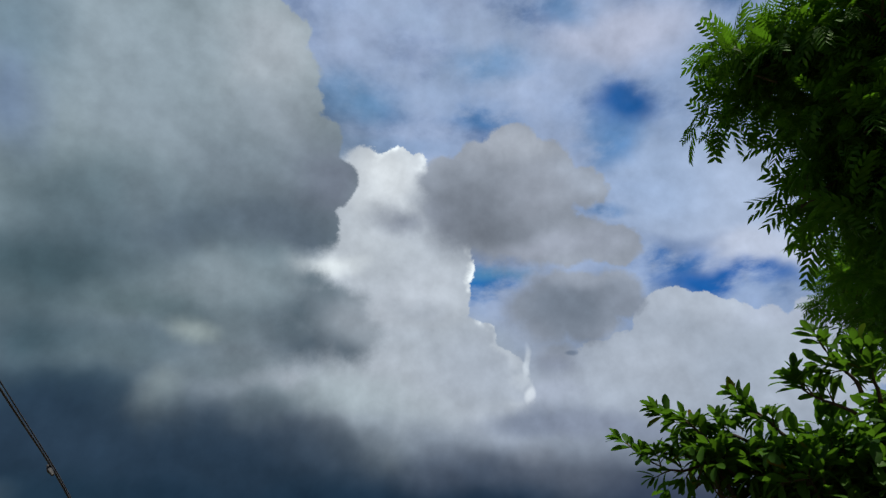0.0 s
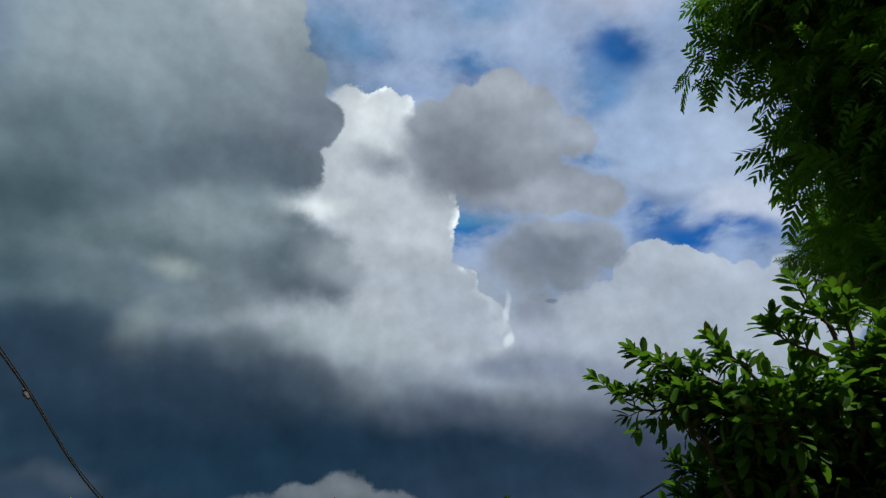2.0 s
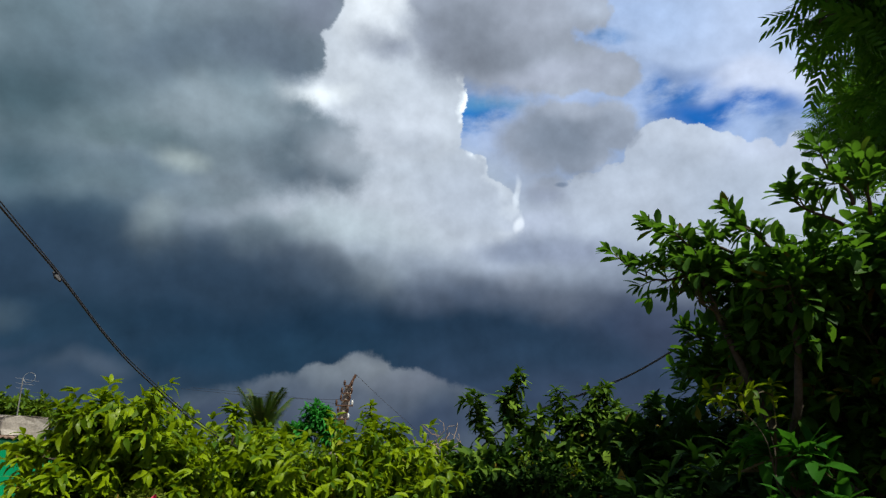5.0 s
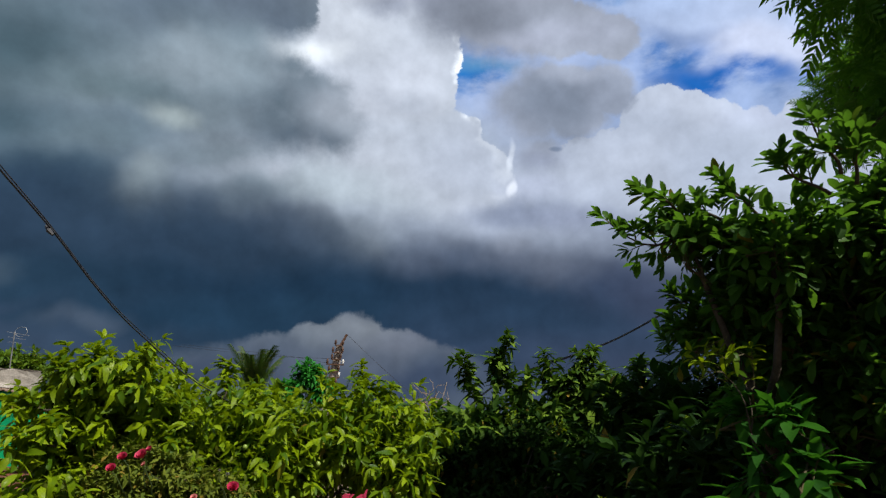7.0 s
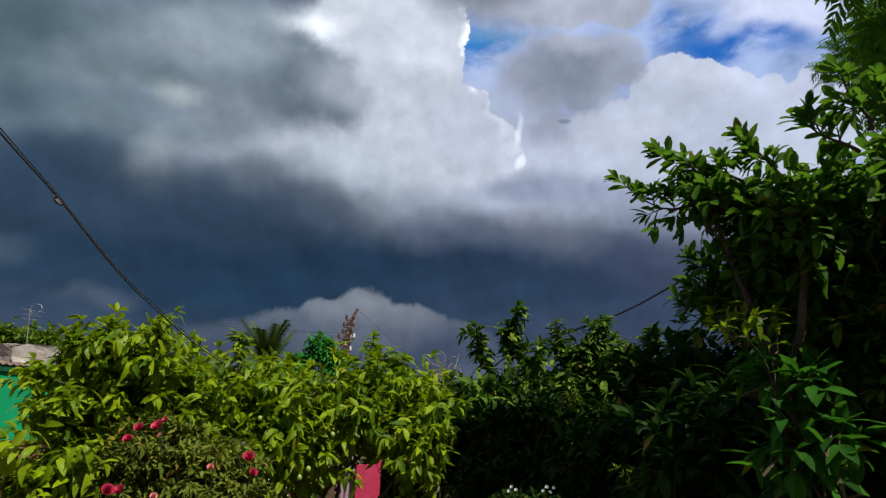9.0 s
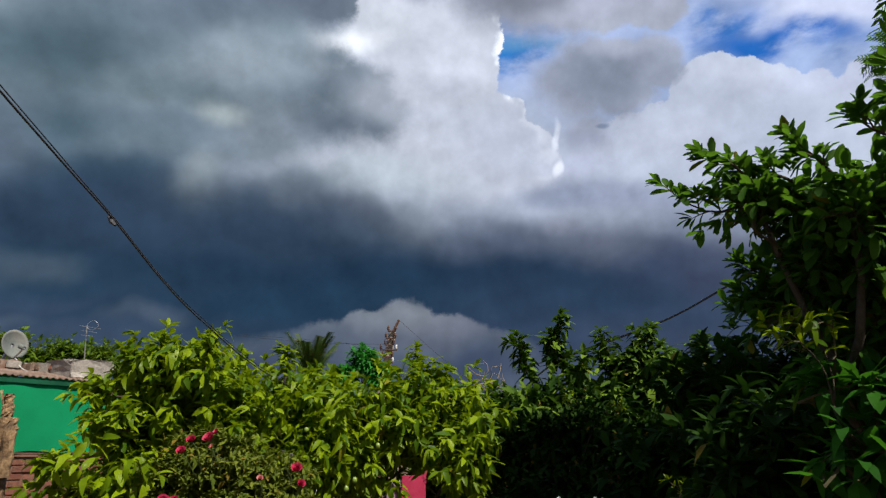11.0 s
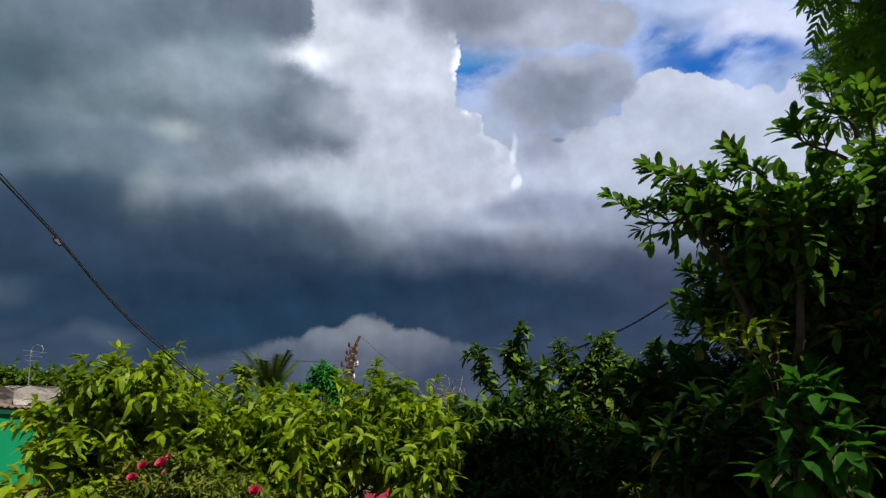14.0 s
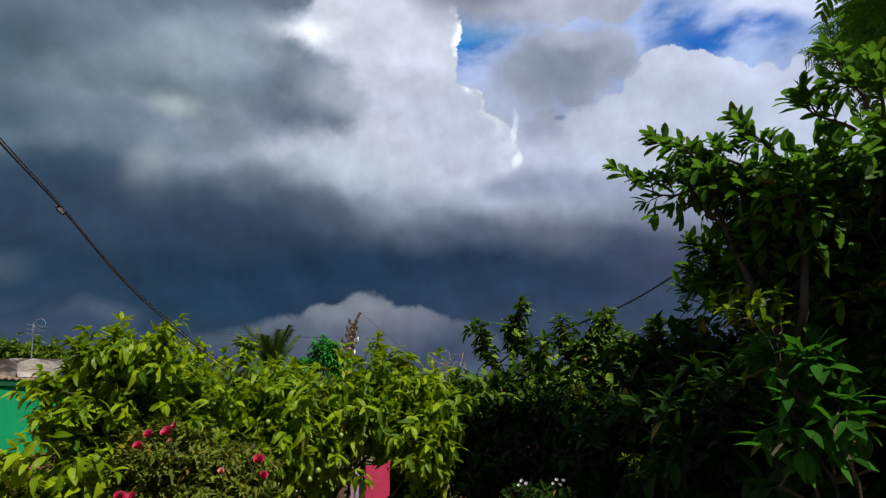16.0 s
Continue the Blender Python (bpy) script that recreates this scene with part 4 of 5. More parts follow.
# ---------------------------------------------------------------- roses
STEM = mottled("green_stem", (0.05, 0.09, 0.02), (0.09, 0.13, 0.03), 0.6, 20.0, 90.0)


def petals(radius, rings, mat, owner, at, rng, name, label):
    """A blossom: rings of cupped petals, the inner ones steeper."""
    blocks = []
    face = (pose(0, 0, 0, 0, 0, rng.uniform(0, 360)) @ pose(0, 0, 0, 0, 0, 0)).to_3x3()
    face = Vector((rng.normal(0, 0.35), -0.8, 0.75)).to_track_quat("Z", "Y").to_matrix() @ face
    for k in range(rings):
        n, tilt = 5 + k, 1.40 - 0.75 * k / max(rings - 1, 1)
        size = radius * (0.55 + 0.45 * k / max(rings - 1, 1))
        for i in range(n):
            w = 2 * math.pi * (i + 0.5 * (k % 2)) / n + rng.uniform(-0.15, 0.15)
            d = Vector((math.cos(w) * math.cos(tilt), math.sin(w) * math.cos(tilt), math.sin(tilt)))
            f = frame_of(d, Vector((-math.cos(w), -math.sin(w), 1.2)))
            v, t = blade(((0.10, 0.22), (0.45, 0.50), (0.80, 0.44), (0.95, 0.20)), 0.35, -0.15)
            blocks.append((v @ (np.array(face) @ np.array(f) * size).T + np.array(at), t))
    return part(name, joined(blocks), mat, owner, label, smooth=True)


rose, rng = plant("rose_bush", "rose bush with crimson blossoms and small leaves", "rose bush", (-1.50, 4.14, 0.00),
      [((-1.73, 4.04, 1.29), (0.40, 0.3, 0.26)), ((-1.40, 4.16, 1.19), (0.40, 0.3, 0.22)), ((-1.91, 3.95, 1.15), (0.35, 0.3, 0.22)), ((-1.49, 4.00, 0.97), (0.6, 0.3, 0.3))],
      WILD_FORMS, ROSE_LEAF, 81, leaf=0.05, shoots=420, shoot=0.16, pairs=5, singles=200, trunk=0.022, fill=1)
base = Vector(rose.location)
for spot, size, mat, name, label in (
        ((-1.62, 3.49, 1.46), 0.041, PETAL, "blossom", "crimson rose blossom"), ((-1.53, 3.53, 1.47), 0.052, PETAL, "blossom", "crimson rose blossom"),
        ((-1.50, 3.54, 1.51), 0.030, PETAL, "blossom", "crimson rose blossom"), ((-1.66, 3.47, 1.40), 0.041, PETAL, "blossom", "crimson rose blossom"),
        ((-1.52, 3.54, 1.43), 0.023, PETAL_PALE, "blossom", "faded pink rose blossom"), ((-1.06, 3.70, 1.31), 0.052, PETAL, "blossom", "crimson rose blossom"),
        ((-1.03, 3.70, 1.23), 0.039, PETAL, "blossom", "crimson rose blossom"), ((-1.71, 3.43, 1.14), 0.052, PETAL, "blossom", "crimson rose blossom"),
        ((-1.65, 3.46, 1.14), 0.044, PETAL, "blossom", "crimson rose blossom"), ((-1.25, 3.63, 1.26), 0.030, PETAL_PALE, "blossom", "faded pink rose blossom"),
        ((-1.50, 3.52, 1.11), 0.032, PETAL_PALE, "blossom", "faded pink rose blossom"), ((-1.02, 3.43, 1.40), 0.050, PETAL_WHITE, "blossom", "white blossom"),
        ((-1.065, 3.42, 1.42), 0.038, PETAL_WHITE, "blossom", "white blossom")):
    p = Vector(spot) - base - Vector((0, 0, 0.035))
    q = p + Vector((rng.uniform(-0.05, 0.05), rng.uniform(0.08, 0.2), -0.16))
    b = petals(size * (0.95 if mat is not PETAL_WHITE else 0.8), 4 if mat is not PETAL_WHITE else 1, mat, rose, tuple(p), rng, name, label)
    stalk = part("stalk", tube(sway(q, p, rng, 0.1, 4), 0.003, 5), STEM, b)
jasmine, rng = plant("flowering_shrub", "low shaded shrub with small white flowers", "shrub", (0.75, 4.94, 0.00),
      [((0.75, 4.91, 0.96), (0.35, 0.3, 0.12))], WILD_FORMS, HEDGE_SHADED, 82, leaf=0.07, shoots=60, shoot=0.16, pairs=4, singles=40, trunk=0.02)
base = Vector(jasmine.location)
for x, y in ((0, 0), (0.05, 0.01), (0.02, 0.03), (0.26, 0.01), (0.30, 0.0), (0.33, 0.03), (0.28, 0.035)):
    petals(0.020, 2, PETAL_WHITE, jasmine, tuple(Vector((0.59, 4.79, 1.04)) - base + Vector((x, 0, y))), rng, "blossom", "small white flower")

# guava fruit
rng = np.random.default_rng(83)
for ob in [o for o in bpy.data.objects if o.name.startswith("guava_shrub") and "small green fruit" in o.get("label", "")]:
    for x, y, r in ((-1.11, 1.32, 0.022), (-1.04, 1.44, 0.02), (-1.24, 1.39, 0.018), (-1.08, 1.22, 0.024), (-0.91, 1.16, 0.02), (-0.75, 1.41, 0.018), (-1.31, 1.51, 0.018), (-0.97, 1.1, 0.022)):
        bm = bmesh.new()
        bmesh.ops.create_uvsphere(bm, u_segments=12, v_segments=8, radius=r)
        bmesh.ops.scale(bm, vec=(1, 1, 1.15), verts=bm.verts)
        bmesh.ops.translate(bm, vec=(x - ob.location.x, 0, y - ob.location.z), verts=bm.verts)
        fruit = part("fruit", bm, FRUIT, ob, "round green guava", smooth=True)
        fruit.location = (0, 4.74 - ob.location.y, 0)

# ---------------------------------------------------------------- house with the green wall
GREEN = mottled("green_shade_cloth", (0.0, 0.165, 0.066), (0.001, 0.255, 0.10), 0.85, 1.1, 140.0, relief=0.2, stain=(0.0, 0.20, 0.13))
BRICK = None
MORTAR = mottled("mud_mortar", (0.13, 0.070, 0.048), (0.22, 0.125, 0.088), 0.95, 5.0, 60.0)
PLASTER = mottled("weathered_whitewash", (0.16, 0.14, 0.12), (0.38, 0.35, 0.31), 0.9, 3.0, 50.0, stain=(0.10, 0.09, 0.075))
SHEET = mottled("weathered_roof_sheet", (0.10, 0.065, 0.045), (0.30, 0.22, 0.17), 0.85, 3.0, 40.0, stain=(0.13, 0.065, 0.045))
DISH = mottled("dish_paint", (0.10, 0.115, 0.105), (0.17, 0.185, 0.165), 0.7, 4.0, 60.0, relief=0.1, stain=(0.20, 0.20, 0.18))
STEEL = mottled("galvanised_steel", (0.30, 0.30, 0.30), (0.50, 0.50, 0.49), 0.45, 8.0, 90.0, metal=0.7, relief=0.15)
RUST = mottled("rusted_iron", (0.07, 0.042, 0.030), (0.15, 0.085, 0.06), 0.85, 8.0, 80.0)
WOOD = mottled("weathered_wood", (0.075, 0.045, 0.026), (0.38, 0.25, 0.13), 0.85, 7.0, 60.0, relief=0.8, stain=(0.07, 0.045, 0.03))
SACK = mottled("white_sack", (0.26, 0.25, 0.22), (0.46, 0.44, 0.40), 0.7, 6.0, 80.0)
CABLE = mottled("black_cable", (0.012, 0.013, 0.016), (0.030, 0.030, 0.034), 0.6, 10.0, 80.0)
PINK = mottled("pink_paint", (0.34, 0.016, 0.055), (0.48, 0.035, 0.095), 0.55, 3.0, 60.0, stain=(0.24, 0.03, 0.05))
DARK_GREEN = mottled("dark_green_paint", (0.004, 0.055, 0.026), (0.010, 0.10, 0.05), 0.7, 5.0, 70.0)
LILAC = mottled("faded_lilac_cloth", (0.20, 0.13, 0.17), (0.34, 0.24, 0.28), 0.85, 5.0, 60.0)
WHITE = mottled("dirty_white_paint", (0.42, 0.42, 0.40), (0.66, 0.66, 0.63), 0.6, 5.0, 60.0, stain=(0.22, 0.21, 0.18))
CONCRETE = mottled("pole_concrete", (0.28, 0.235, 0.20), (0.46, 0.40, 0.34), 0.9, 3.0, 40.0)
GLASS_WHITE = mottled("porcelain", (0.62, 0.62, 0.60), (0.80, 0.80, 0.78), 0.25, 20.0, 90.0, relief=0.05)


def brick_material():
    m, n, p, out, where = material("red_brick", 0.9)
    rnd = n.add("ShaderNodeObjectInfo").outputs["Random"]
    geo = n.add("ShaderNodeNewGeometry").outputs["Position"]
    col = n.mix(rnd, (0.145, 0.046, 0.027), (0.235, 0.085, 0.052))
    col = n.mix(n.ramp(n.noise(geo, 9.0, 6.0, 0.65), 0.42, 0.66, 0.0, 0.5), col, (0.16, 0.095, 0.062))
    col = n.mix(n.ramp(n.noise(geo, 26.0, 5.0), 0.45, 0.68, 0.0, 0.7), col, (0.085, 0.045, 0.035))
    n.put(p.inputs["Base Color"], col)
    bump(n, p, n.noise(geo, 90.0, 4.0), 0.6, 0.006)
    return m


BRICK = brick_material()


def brick_mesh():
    me = bpy.data.meshes.new("brick")
    bm = box(0.222, 0.10, 0.070, 0.006)
    bm.to_mesh(me)
    bm.free()
    me.materials.append(BRICK)
    return me


ONE_BRICK = brick_mesh()


def along(p, q):
    """The flat frame of a wall from p to q: its length and a pose with x along it."""
    p, q = Vector((p[0], p[1], 0)), Vector((q[0], q[1], 0))
    d = q - p
    return d.length, Matrix.Translation(p) @ Matrix.Rotation(math.atan2(d.y, d.x), 4, "Z")


def lay_bricks(owner, length, low, high, seed, limit=300):
    """Courses of bricks along x on the face y = 0, the lowest first left out past the limit."""
    rng = np.random.default_rng(seed)
    courses = int((high - low) / 0.083)
    count = 0
    for c in range(courses - 1, -1, -1):
        x = -0.06 if c % 2 else 0.06
        while x < length:
            if count >= limit:
                return
            ob = new("brick", ONE_BRICK)
            ob.parent = owner
            ob.matrix_basis = pose(x + rng.normal(0, 0.004), rng.normal(0, 0.004), low + 0.042 + c * 0.083 + rng.normal(0, 0.002), 0, 0, rng.normal(0, 0.8))
            x += 0.236
            count += 1


wall_a, wall_b = (-6.26, 6.30, 1.17), (-4.64, 8.73, 1.07)
eave, foot = (-5.75, 7.41, 2.05)[2], (-5.62, 7.52, 1.16)[2]
length, stand = along(wall_a, wall_b)
house = thing("house", "low house with a green cloth wall over brick", "house")
house.matrix_basis = stand
part("wall", box(length, 0.20, foot, 0.01, (length / 2, 0.062, foot / 2)), MORTAR, house, "red brick wall below the cloth")
wall = [o for o in house.children if o.name.startswith("wall")][0]
lay_bricks(wall, length, 0.35, foot - 0.02, 91, 290)
part("wall", box(length, 0.16, eave - foot - 0.03, 0.0, (length / 2, 0.22, (eave + foot - 0.03) / 2)), PLASTER, house)
# the cloth sags in shallow folds between its ties
nx, nz = 60, 14
v, f = [], []
for j in range(nz + 1):
    for i in range(nx + 1):
        s, t = i / nx, j / nz
        v.append((s * length, -0.062 - 0.014 * math.sin(s * 17 + 2 * t) * math.sin(math.pi * t) - 0.006 * math.sin(s * 43 + 5 * t) * t,
                  foot + 0.01 * math.sin(s * 30) - 0.015 * math.sin(s * 9) + (eave - foot) * t))
for j in range(nz):
    for i in range(nx):
        k = j * (nx + 1) + i
        f += [(k, k + 1, k + nx + 2), (k, k + nx + 2, k + nx + 1)]
n0 = len(v)
v += [(x, y + 0.012, z) for x, y, z in v]
f += [(b0 + n0, a0 + n0, c0 + n0) for a0, b0, c0 in f]
cloth = part("cloth", (v, f), GREEN, house, "bright green shade cloth", smooth=True)
part("batten", tube([(x, -0.075, foot + 0.01 * math.sin(x * 3)) for x in np.linspace(0, length, 12)], 0.012, 6), RUST, cloth)
# corrugated roof, rising away from the eave
roof_len = length * 0.78
cols, v, f = int(roof_len / 0.019), [], []
for i in range(cols + 1):
    x = -0.1 + roof_len * i / cols
    z = 0.010 * math.sin(2 * math.pi * x / 0.076)
    v += [(x, -0.10, eave + 0.02 + z), (x, 1.5, eave + 0.22 + z), (x, -0.10, eave + 0.008 + z), (x, 1.5, eave + 0.208 + z)]
for i in range(cols):
    k = i * 4
    f += [(k, k + 4, k + 5), (k, k + 5, k + 1), (k + 2, k + 7, k + 6), (k + 2, k + 3, k + 7), (k, k + 2, k + 6), (k, k + 6, k + 4)]
roof = part("roof", (v, f), SHEET, house, "weathered corrugated roof sheet")
part("fascia", box(roof_len, 0.03, 0.06, 0.006, (roof_len / 2 - 0.1, -0.075, eave - 0.05)), DARK_GREEN, house, "dark green eave board")
rng = np.random.default_rng(92)
for i in range(44):                                          # rubble and tiles along the ridge
    bm = box(rng.uniform(0.12, 0.3), rng.uniform(0.1, 0.22), rng.uniform(0.07, 0.15), 0.012,
             (rng.uniform(0, roof_len), rng.uniform(0.7, 1.3), eave + 0.20), Matrix.Rotation(rng.uniform(-0.5, 0.5), 4, "Z") @ Matrix.Rotation(rng.uniform(-0.2, 0.2), 4, "X"))
    part("tile", bm, (PLASTER, SHEET, BRICK)[i % 3], roof)
bm = box(0.55, 0.9, 0.26, 0.02, (roof_len - 0.28, 0.55, eave + 0.17))
bmesh.ops.subdivide_edges(bm, edges=bm.edges[:], cuts=2, use_grid_fill=True)
for vert in bm.verts:
    vert.co += Vector(rng.normal(0, 0.012, 3))
part("parapet", bm, PLASTER, house, "stained whitewashed parapet end")


def satellite_dish(centre, foot_at, size, facing):
    me = thing("satellite_dish", "grey satellite dish on the roof", "satellite dish", foot_at)
    o = Vector(foot_at)
    c = Vector(centre) - o
    rot = Vector(facing).to_track_quat("Z", "Y").to_matrix()
    v, f, rings, seg = [], [], 6, 28
    for back in (0.0, -0.012):
        for k in range(rings + 1):
            r = size * k / rings
            for i in range(seg):
                w = 2 * math.pi * i / seg
                v.append(tuple(c + rot @ Vector((math.cos(w) * r, math.sin(w) * r * 1.08, 0.32 * r * r / size - 0.3 * size + back))))
    half = (rings + 1) * seg
    for k in range(rings):
        for i in range(seg):
            a0, b0 = k * seg + i, k * seg + (i + 1) % seg
            f += [(a0, b0, b0 + seg), (a0, b0 + seg, a0 + seg), (half + a0, half + b0 + seg, half + b0), (half + a0, half + a0 + seg, half + b0 + seg)]
    for i in range(seg):
        a0, b0 = rings * seg + i, rings * seg + (i + 1) % seg
        f += [(a0, b0, half + b0), (a0, half + b0, half + a0)]
    dish = part("reflector", (v, f), DISH, me, smooth=True)
    low = c + rot @ Vector((0, -size * 1.0, 0))
    horn = c + rot @ Vector((0, -size * 0.55, size * 0.95))
    part("feed_arm", tube([low, horn], 0.012, 6), STEEL, me)
    part("receiver", tube([horn, horn + (c - horn).normalized() * 0.09], [0.028, 0.034], 10), DISH, me)
    hub = c + rot @ Vector((0, 0, -0.34 * size))
    part("mast", tube([(0, 0, -0.02), (hub.x * 0.5, hub.y * 0.5, hub.z * 0.5), hub], 0.022, 10), STEEL, me)
    part("strut", tube([(0.22, 0.02, -0.02), hub * 0.75], 0.010, 6), STEEL, me)
    part("strut", tube([(-0.16, 0.12, -0.02), hub * 0.75], 0.010, 6), STEEL, me)
    part("cable", tube(sway(low, low + Vector((0.42, 0.1, -0.22)), np.random.default_rng(5), 0.3), 0.006, 5), WHITE, me)


satellite_dish((-6.40, 7.99, 2.55), (-6.52, 7.90, 2.20), 0.19, (0.93, -0.30, 0.22))

# aerial on a thin mast among the far trees
aerial = thing("tv_aerial", "thin television aerial on a leaning mast", "aerial", (-8.31, 12.44, 2.49))
o = Vector(aerial.location)
top = Vector((-8.33, 12.27, 3.54)) - o
part("mast", tube([(-0.1, 0, -o.z), (0, 0, 0), top], 0.011, 6), STEEL, aerial)
for k, w in enumerate((0.26, 0.20, 0.16)):
    p = top - Vector((0, 0, 0.05 + 0.09 * k))
    part("rod", tube([p + Vector((0.02, -w, 0)), p + Vector((w * 0.6, w, 0.02))], 0.004, 5), STEEL, aerial)
part("loop", tube([top + Vector((0.13 + 0.12 * math.cos(w), 0, 0.0 + 0.10 * math.sin(w))) for w in np.linspace(0, 2 * math.pi, 17)], 0.004, 5), STEEL, aerial)

# old forked post before the house
rng = np.random.default_rng(93)
post = thing("wooden_post", "weathered forked tree-trunk post", "post", (-3.84, 5.11, 0.00))
o = Vector(post.location)
p1, p2 = Vector((-3.94, 5.03, 1.43)) - o, Vector((-3.96, 5.01, 1.74)) - o


def rugged(points, radii, rng, sides=12):
    v, f = tube(sum(([Vector(a0).lerp(Vector(b0), k / 5) for k in range(5)] for a0, b0 in zip(points, points[1:])), []) + [Vector(points[-1])],
                np.interp(np.linspace(0, 1, 5 * (len(points) - 1) + 1), np.linspace(0, 1, len(points)), radii), sides)
    v = [tuple(Vector(p) + Vector(rng.normal(0, 0.006, 3))) for p in v]
    return v, f


part("trunk", rugged([(0, 0, -0.1), p1 * 0.5, p1 * 0.8, p1, p1.lerp(p2, 0.4), p1.lerp(p2, 0.75), p2], [0.052, 0.05, 0.05, 0.055, 0.044, 0.038, 0.030], rng), WOOD, post)
q2 = Vector((-3.87, 5.02, 1.54)) - o
part("stub", rugged([p1 * 0.75 + Vector((0.05, -0.03, 0)), p1 + Vector((0.07, -0.03, 0)), q2], [0.05, 0.045, 0.02], rng, 8), WOOD, post)
part("splinter", rugged([p1.lerp(p2, 0.8) + Vector((-0.04, 0, -0.02)), p2 + Vector((-0.07, 0, 0.02))], [0.012, 0.003], rng, 5), WOOD, post)
sack = thing("sack", "crumpled white sack tied at the post", "sack", (-3.97, 4.93, 0.00))
bm = bmesh.new()
bmesh.ops.create_icosphere(bm, subdivisions=4, radius=1)
for vert in bm.verts:
    c = vert.co
    c *= 1 + 0.14 * noise.noise(c * 2.2) + 0.05 * noise.noise(c * 6)
    taper = 1 - 0.30 * max(0, c.z)
    vert.co = Vector((c.x * 0.17 * taper, c.y * 0.14 * taper, c.z * 0.58 + 0.56))
part("bag", bm, SACK, sack, smooth=True)

# ---------------------------------------------------------------- brick boundary wall in the shade
wa, wb = (0.30, 9.29, 1.29), (3.68, 8.21, 1.42)
top_z = (1.58, 8.96, 1.59)[2]
length, stand = along(wa, wb)
bwall = tagged(part("wall_boundary", box(length, 0.16, top_z, 0.008, (length / 2, 0.044, top_z / 2)), MORTAR, None), "old brick boundary wall in shade", "wall", kind="structure")
bwall.matrix_basis = stand
lay_bricks(bwall, length, 0.3, top_z + 0.03, 94, 280)

# ---------------------------------------------------------------- pink gate and shutters behind the guavas
ga, gb = (-1.27, 7.87, 0.82), (-0.55, 7.95, 0.83)
g_len, stand = along(ga, gb)
g_top = (-0.78, 7.96, 1.21)[2]
gate = thing("garden_gate", "pink painted gate with a lilac cloth panel", "gate")
gate.matrix_basis = stand
part("post", box(0.075, 0.075, g_top - 0.22, 0.008, (0.06, 0, (g_top - 0.22) / 2)), RUST, gate, "red-brown gate post")
part("post", box(0.09, 0.09, g_top + 0.02, 0.008, (g_len - 0.12, 0.02, (g_top + 0.02) / 2)), PINK, gate)
part("panel", box(0.24, 0.035, g_top - 0.2, 0.006, (g_len - 0.26, -0.03, (g_top - 0.2) / 2)), PINK, gate, "deep pink gate panel")
part("rail", box(g_len - 0.2, 0.03, 0.03, 0.004, (g_len / 2, 0.0, g_top - 0.28)), WHITE, gate, "pale top rail")
v, f = [], []
for i in range(21):
    for j in range(2):
        v.append((0.12 + 0.28 * i / 20, 0.05 + 0.02 * math.sin(i * 1.3), 0.15 + (g_top - 0.42) * j))
for i in range(20):
    f += [(2 * i, 2 * i + 2, 2 * i + 3), (2 * i, 2 * i + 3, 2 * i + 1)]
n0 = len(v)
v += [(x, y + 0.01, z) for x, y, z in v]
f += [(b0 + n0, a0 + n0, c0 + n0) for a0, b0, c0 in f]
part("curtain", (v, f), LILAC, gate, "faded lilac cloth", smooth=True)


def shutter(at, width, slats, label):
    me = thing("slatted_shutter", label, "shutter", (at[0], at[1], 0), "slatted shutters")
    for x in (-width / 2, width / 2):
        part("stile", box(0.03, 0.03, at[2] + slats * 0.036, 0.004, (x, 0.02, (at[2] + slats * 0.036) / 2)), RUST, me)
    for k in range(slats):
        part("slat", box(width, 0.03, 0.016, 0.003, (0, 0, at[2] + 0.036 * k), Matrix.Rotation(radians(-25), 4, "X")), WHITE, me)


shutter((-1.53, 6.38, 0.75), 0.26, 11, "dirty white slatted shutter behind the guava")
shutter((-2.13, 5.79, 0.86), 0.14, 6, "narrow white slatted shutter behind the roses")

# ---------------------------------------------------------------- utility pole and cables
pole = thing("utility_pole", "leaning concrete utility pole with insulators", "utility pole", (-3.59, 25.75, 0.00))
o = Vector(pole.location)
p0, p1 = Vector((-3.88, 25.59, 3.96)) - o, Vector((-3.63, 25.40, 5.71)) - o
lean = (p1 - p0).normalized()
part("shaft", tube([p0 - lean * p0.z / lean.z - Vector((0, 0, 0.3)), p0, p1], [0.26, 0.20, 0.15], 8), CONCRETE, pole)
tip = Vector((-3.37, 25.35, 6.17)) - o
part("bracket", tube([p1 - lean * 0.1, tip], 0.06, 6), RUST, pole, "rusted angle bracket")
for k, (t, w) in enumerate(((0.97, 0.17), (0.80, 0.22), (0.64, 0.20), (0.52, 0.36), (0.36, 0.22), (0.22, 0.30), (0.06, 0.22))):
    c = p0.lerp(p1, t)
    part("cross_arm", box(w * 2, 0.07, 0.05, 0.008, c + Vector((0, -0.20, 0))), RUST, pole, "rusted iron cross arm")
    for s in (-1, 1):
        q = c + Vector((s * w * 0.9, -0.22, 0.03))
        part("insulator", tube([q + Vector((0, 0, z)) for z in (0.0, 0.06, 0.07, 0.12, 0.13, 0.2)], [0.03, 0.06, 0.04, 0.06, 0.04, 0.03], 8), GLASS_WHITE if s > 0 and k in (3, 5) else RUST, pole, "small pin insulator")


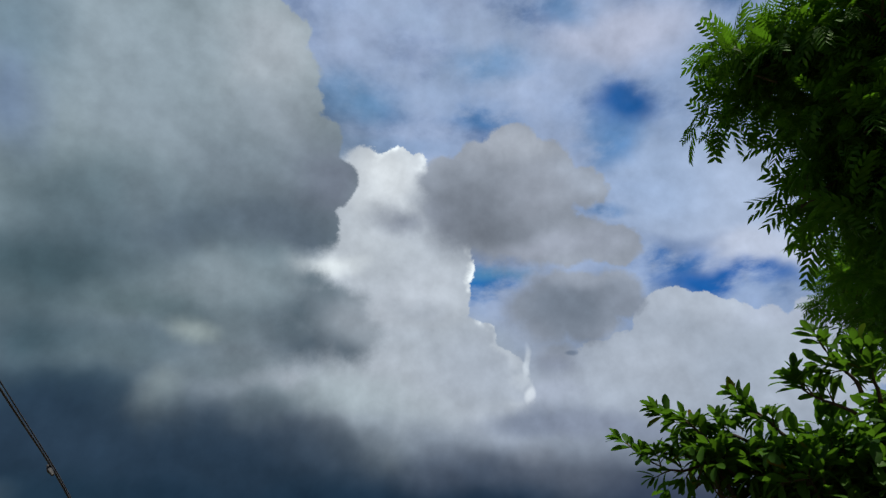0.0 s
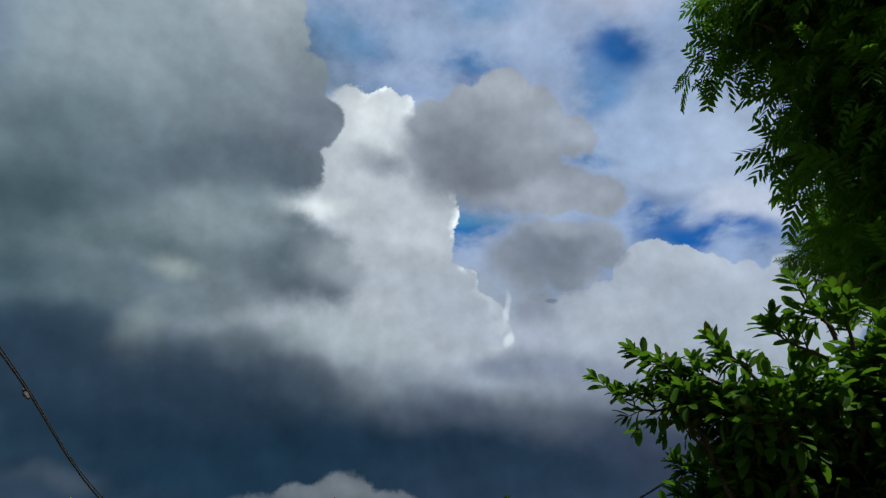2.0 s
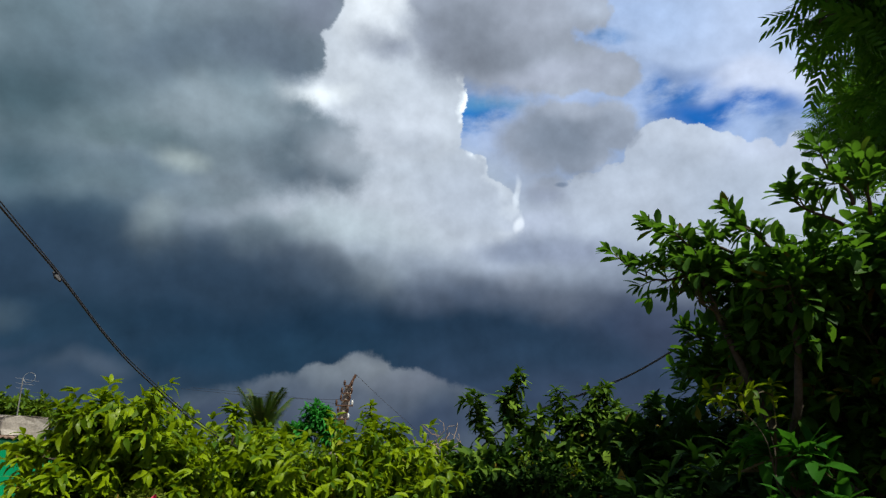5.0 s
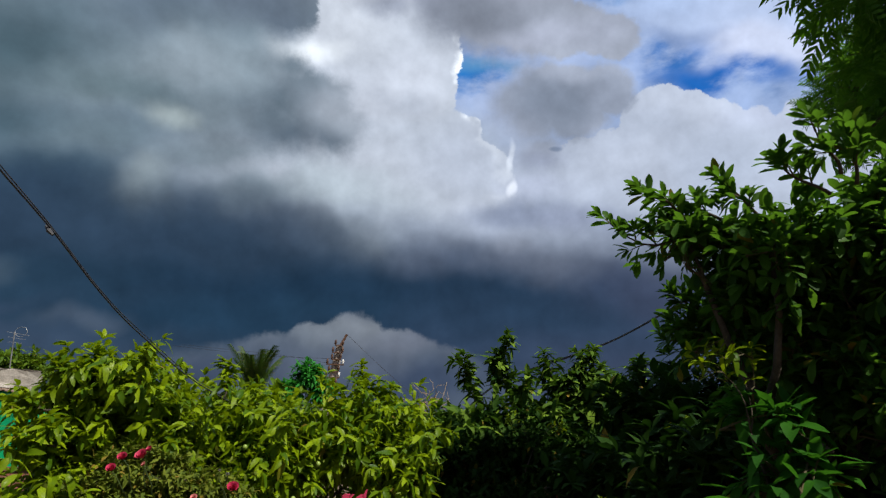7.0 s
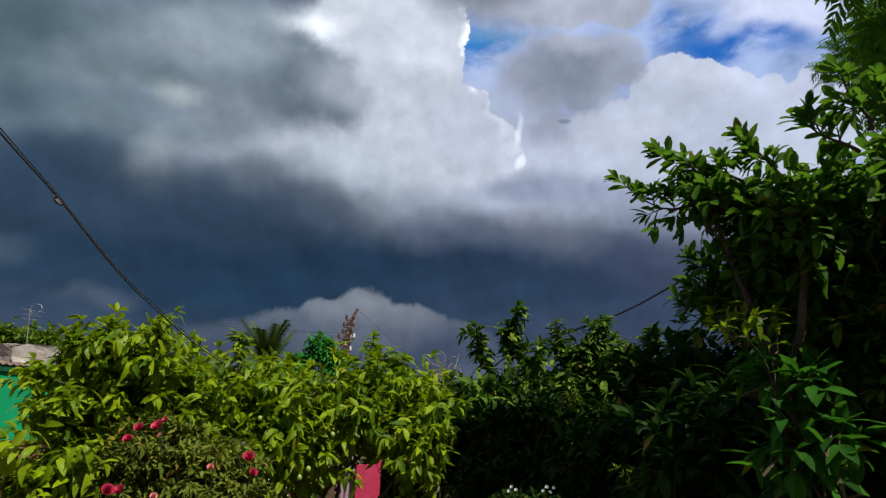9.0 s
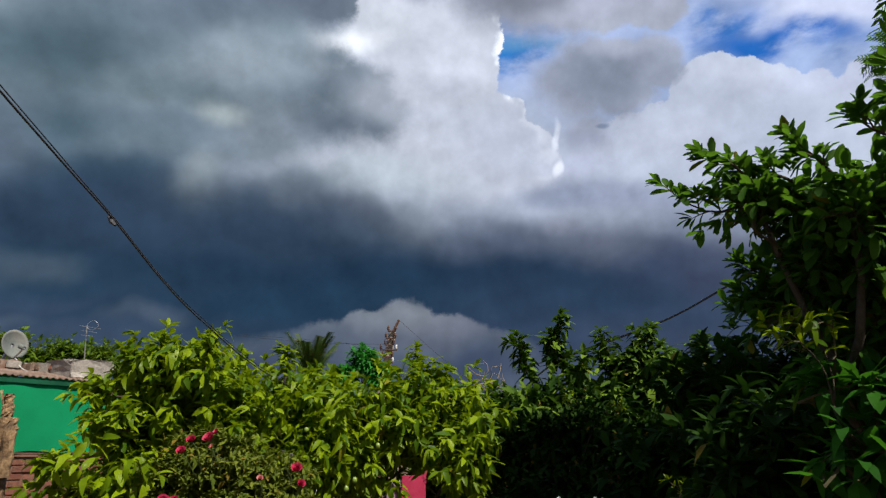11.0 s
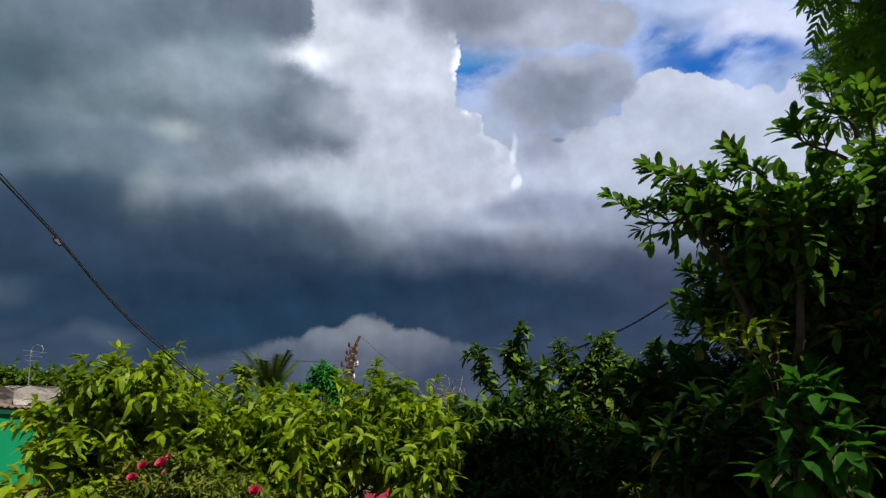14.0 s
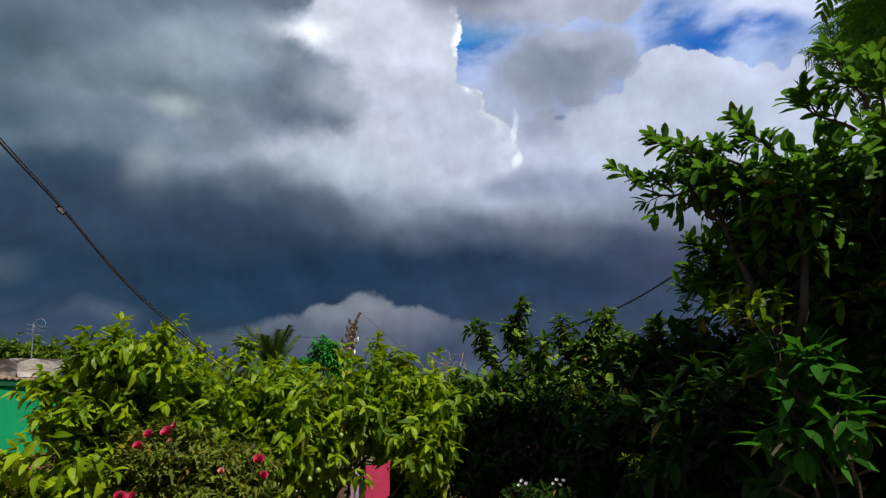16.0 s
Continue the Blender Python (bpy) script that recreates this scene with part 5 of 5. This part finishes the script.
def cable(points, radius, label, strands=1, gap=0.03, ties=()):
    me = thing("overhead_cable", label, "cable", points[0], "overhead cables")
    o = Vector(points[0])
    pts = [Vector(p) - o for p in points]
    line = []
    for i in range(len(pts) - 1):                            # smooth curve through the points
        a0, b0, c0, d0 = pts[max(i - 1, 0)], pts[i], pts[i + 1], pts[min(i + 2, len(pts) - 1)]
        for k in range(6):
            t = k / 6
            line.append(0.5 * (2 * b0 + (c0 - a0) * t + (2 * a0 - 5 * b0 + 4 * c0 - d0) * t * t + (3 * b0 - a0 - 3 * c0 + d0) * t ** 3))
    line.append(pts[-1])
    for s in range(strands):
        off = [Vector((0, 0, gap * s * (1 + 0.35 * math.sin(i * 0.23)))) for i in range(len(line))]
        part("strand", tube([p + q for p, q in zip(line, off)], radius * (1 if s == 0 else 0.6), 6), CABLE, me)
    for t in ties:
        p = Vector(t) - o
        part("tie", tube([p + Vector((-0.018, 0, 0.021)), p + Vector((0.0, 0, 0.0)), p + Vector((0.021, 0, -0.018))], [0.005, 0.011, 0.006], 7), CABLE, me, "knotted cable tie")


cable([(-1.53, 1.06, 2.67), (-1.59, 1.51, 2.59), (-1.61, 2.01, 2.47), (-1.60, 2.39, 2.36), (-1.59, 2.86, 2.20), (-1.59, 3.34, 2.09), (-1.57, 4.30, 1.92), (-1.42, 5.82, 1.73)],
      0.0042, "black double service cable with a knot", 2, 0.013, [(-1.60, 2.37, 2.35)])
cable([(0.69, 11.96, 2.19), (1.37, 10.84, 2.76), (2.32, 9.08, 3.03), (2.66, 8.23, 3.12), (2.95, 7.22, 3.27), (3.28, 6.33, 3.49), (3.61, 5.54, 3.80)],
      0.011, "black service cable rising through the trees", 2, 0.016)
for a0, b0, c0 in (((-3.86, 25.45, 5.13), (-7.85, 28.66, 5.61), (-13.69, 32.91, 6.53)), ((-3.80, 25.50, 4.90), (-6.83, 28.91, 5.68), (-14.03, 34.90, 6.91)), ((-3.37, 25.35, 6.17), (-1.80, 23.72, 4.72), (-0.18, 21.92, 3.31))):
    cable([a0, b0, c0], 0.007, "thin far power wire on the pole")

# ---------------------------------------------------------------- weeds on the ground
rng = np.random.default_rng(97)
poses = []
for _ in range(9000):
    x, y = rng.uniform(-9, 9), rng.uniform(2.5, 13)
    d = Vector((rng.normal(0, 0.35), rng.normal(0, 0.35), 1)).normalized()
    poses.append((Vector((x, y, ground_height(x, y) - 0.01)), frame_of(d, Vector(rng.normal(0, 1, 3))), rng.uniform(0.12, 0.42)))
weeds = foliage_arrays(poses, [blade(((0.1, 0.03), (0.4, 0.035), (0.7, 0.025), (0.9, 0.012)), 0.2, 0.3)], rng)
tagged(part("grass", weeds, GRASS, None), "rough green grass and weeds on the soil", "grass", kind="stuff")
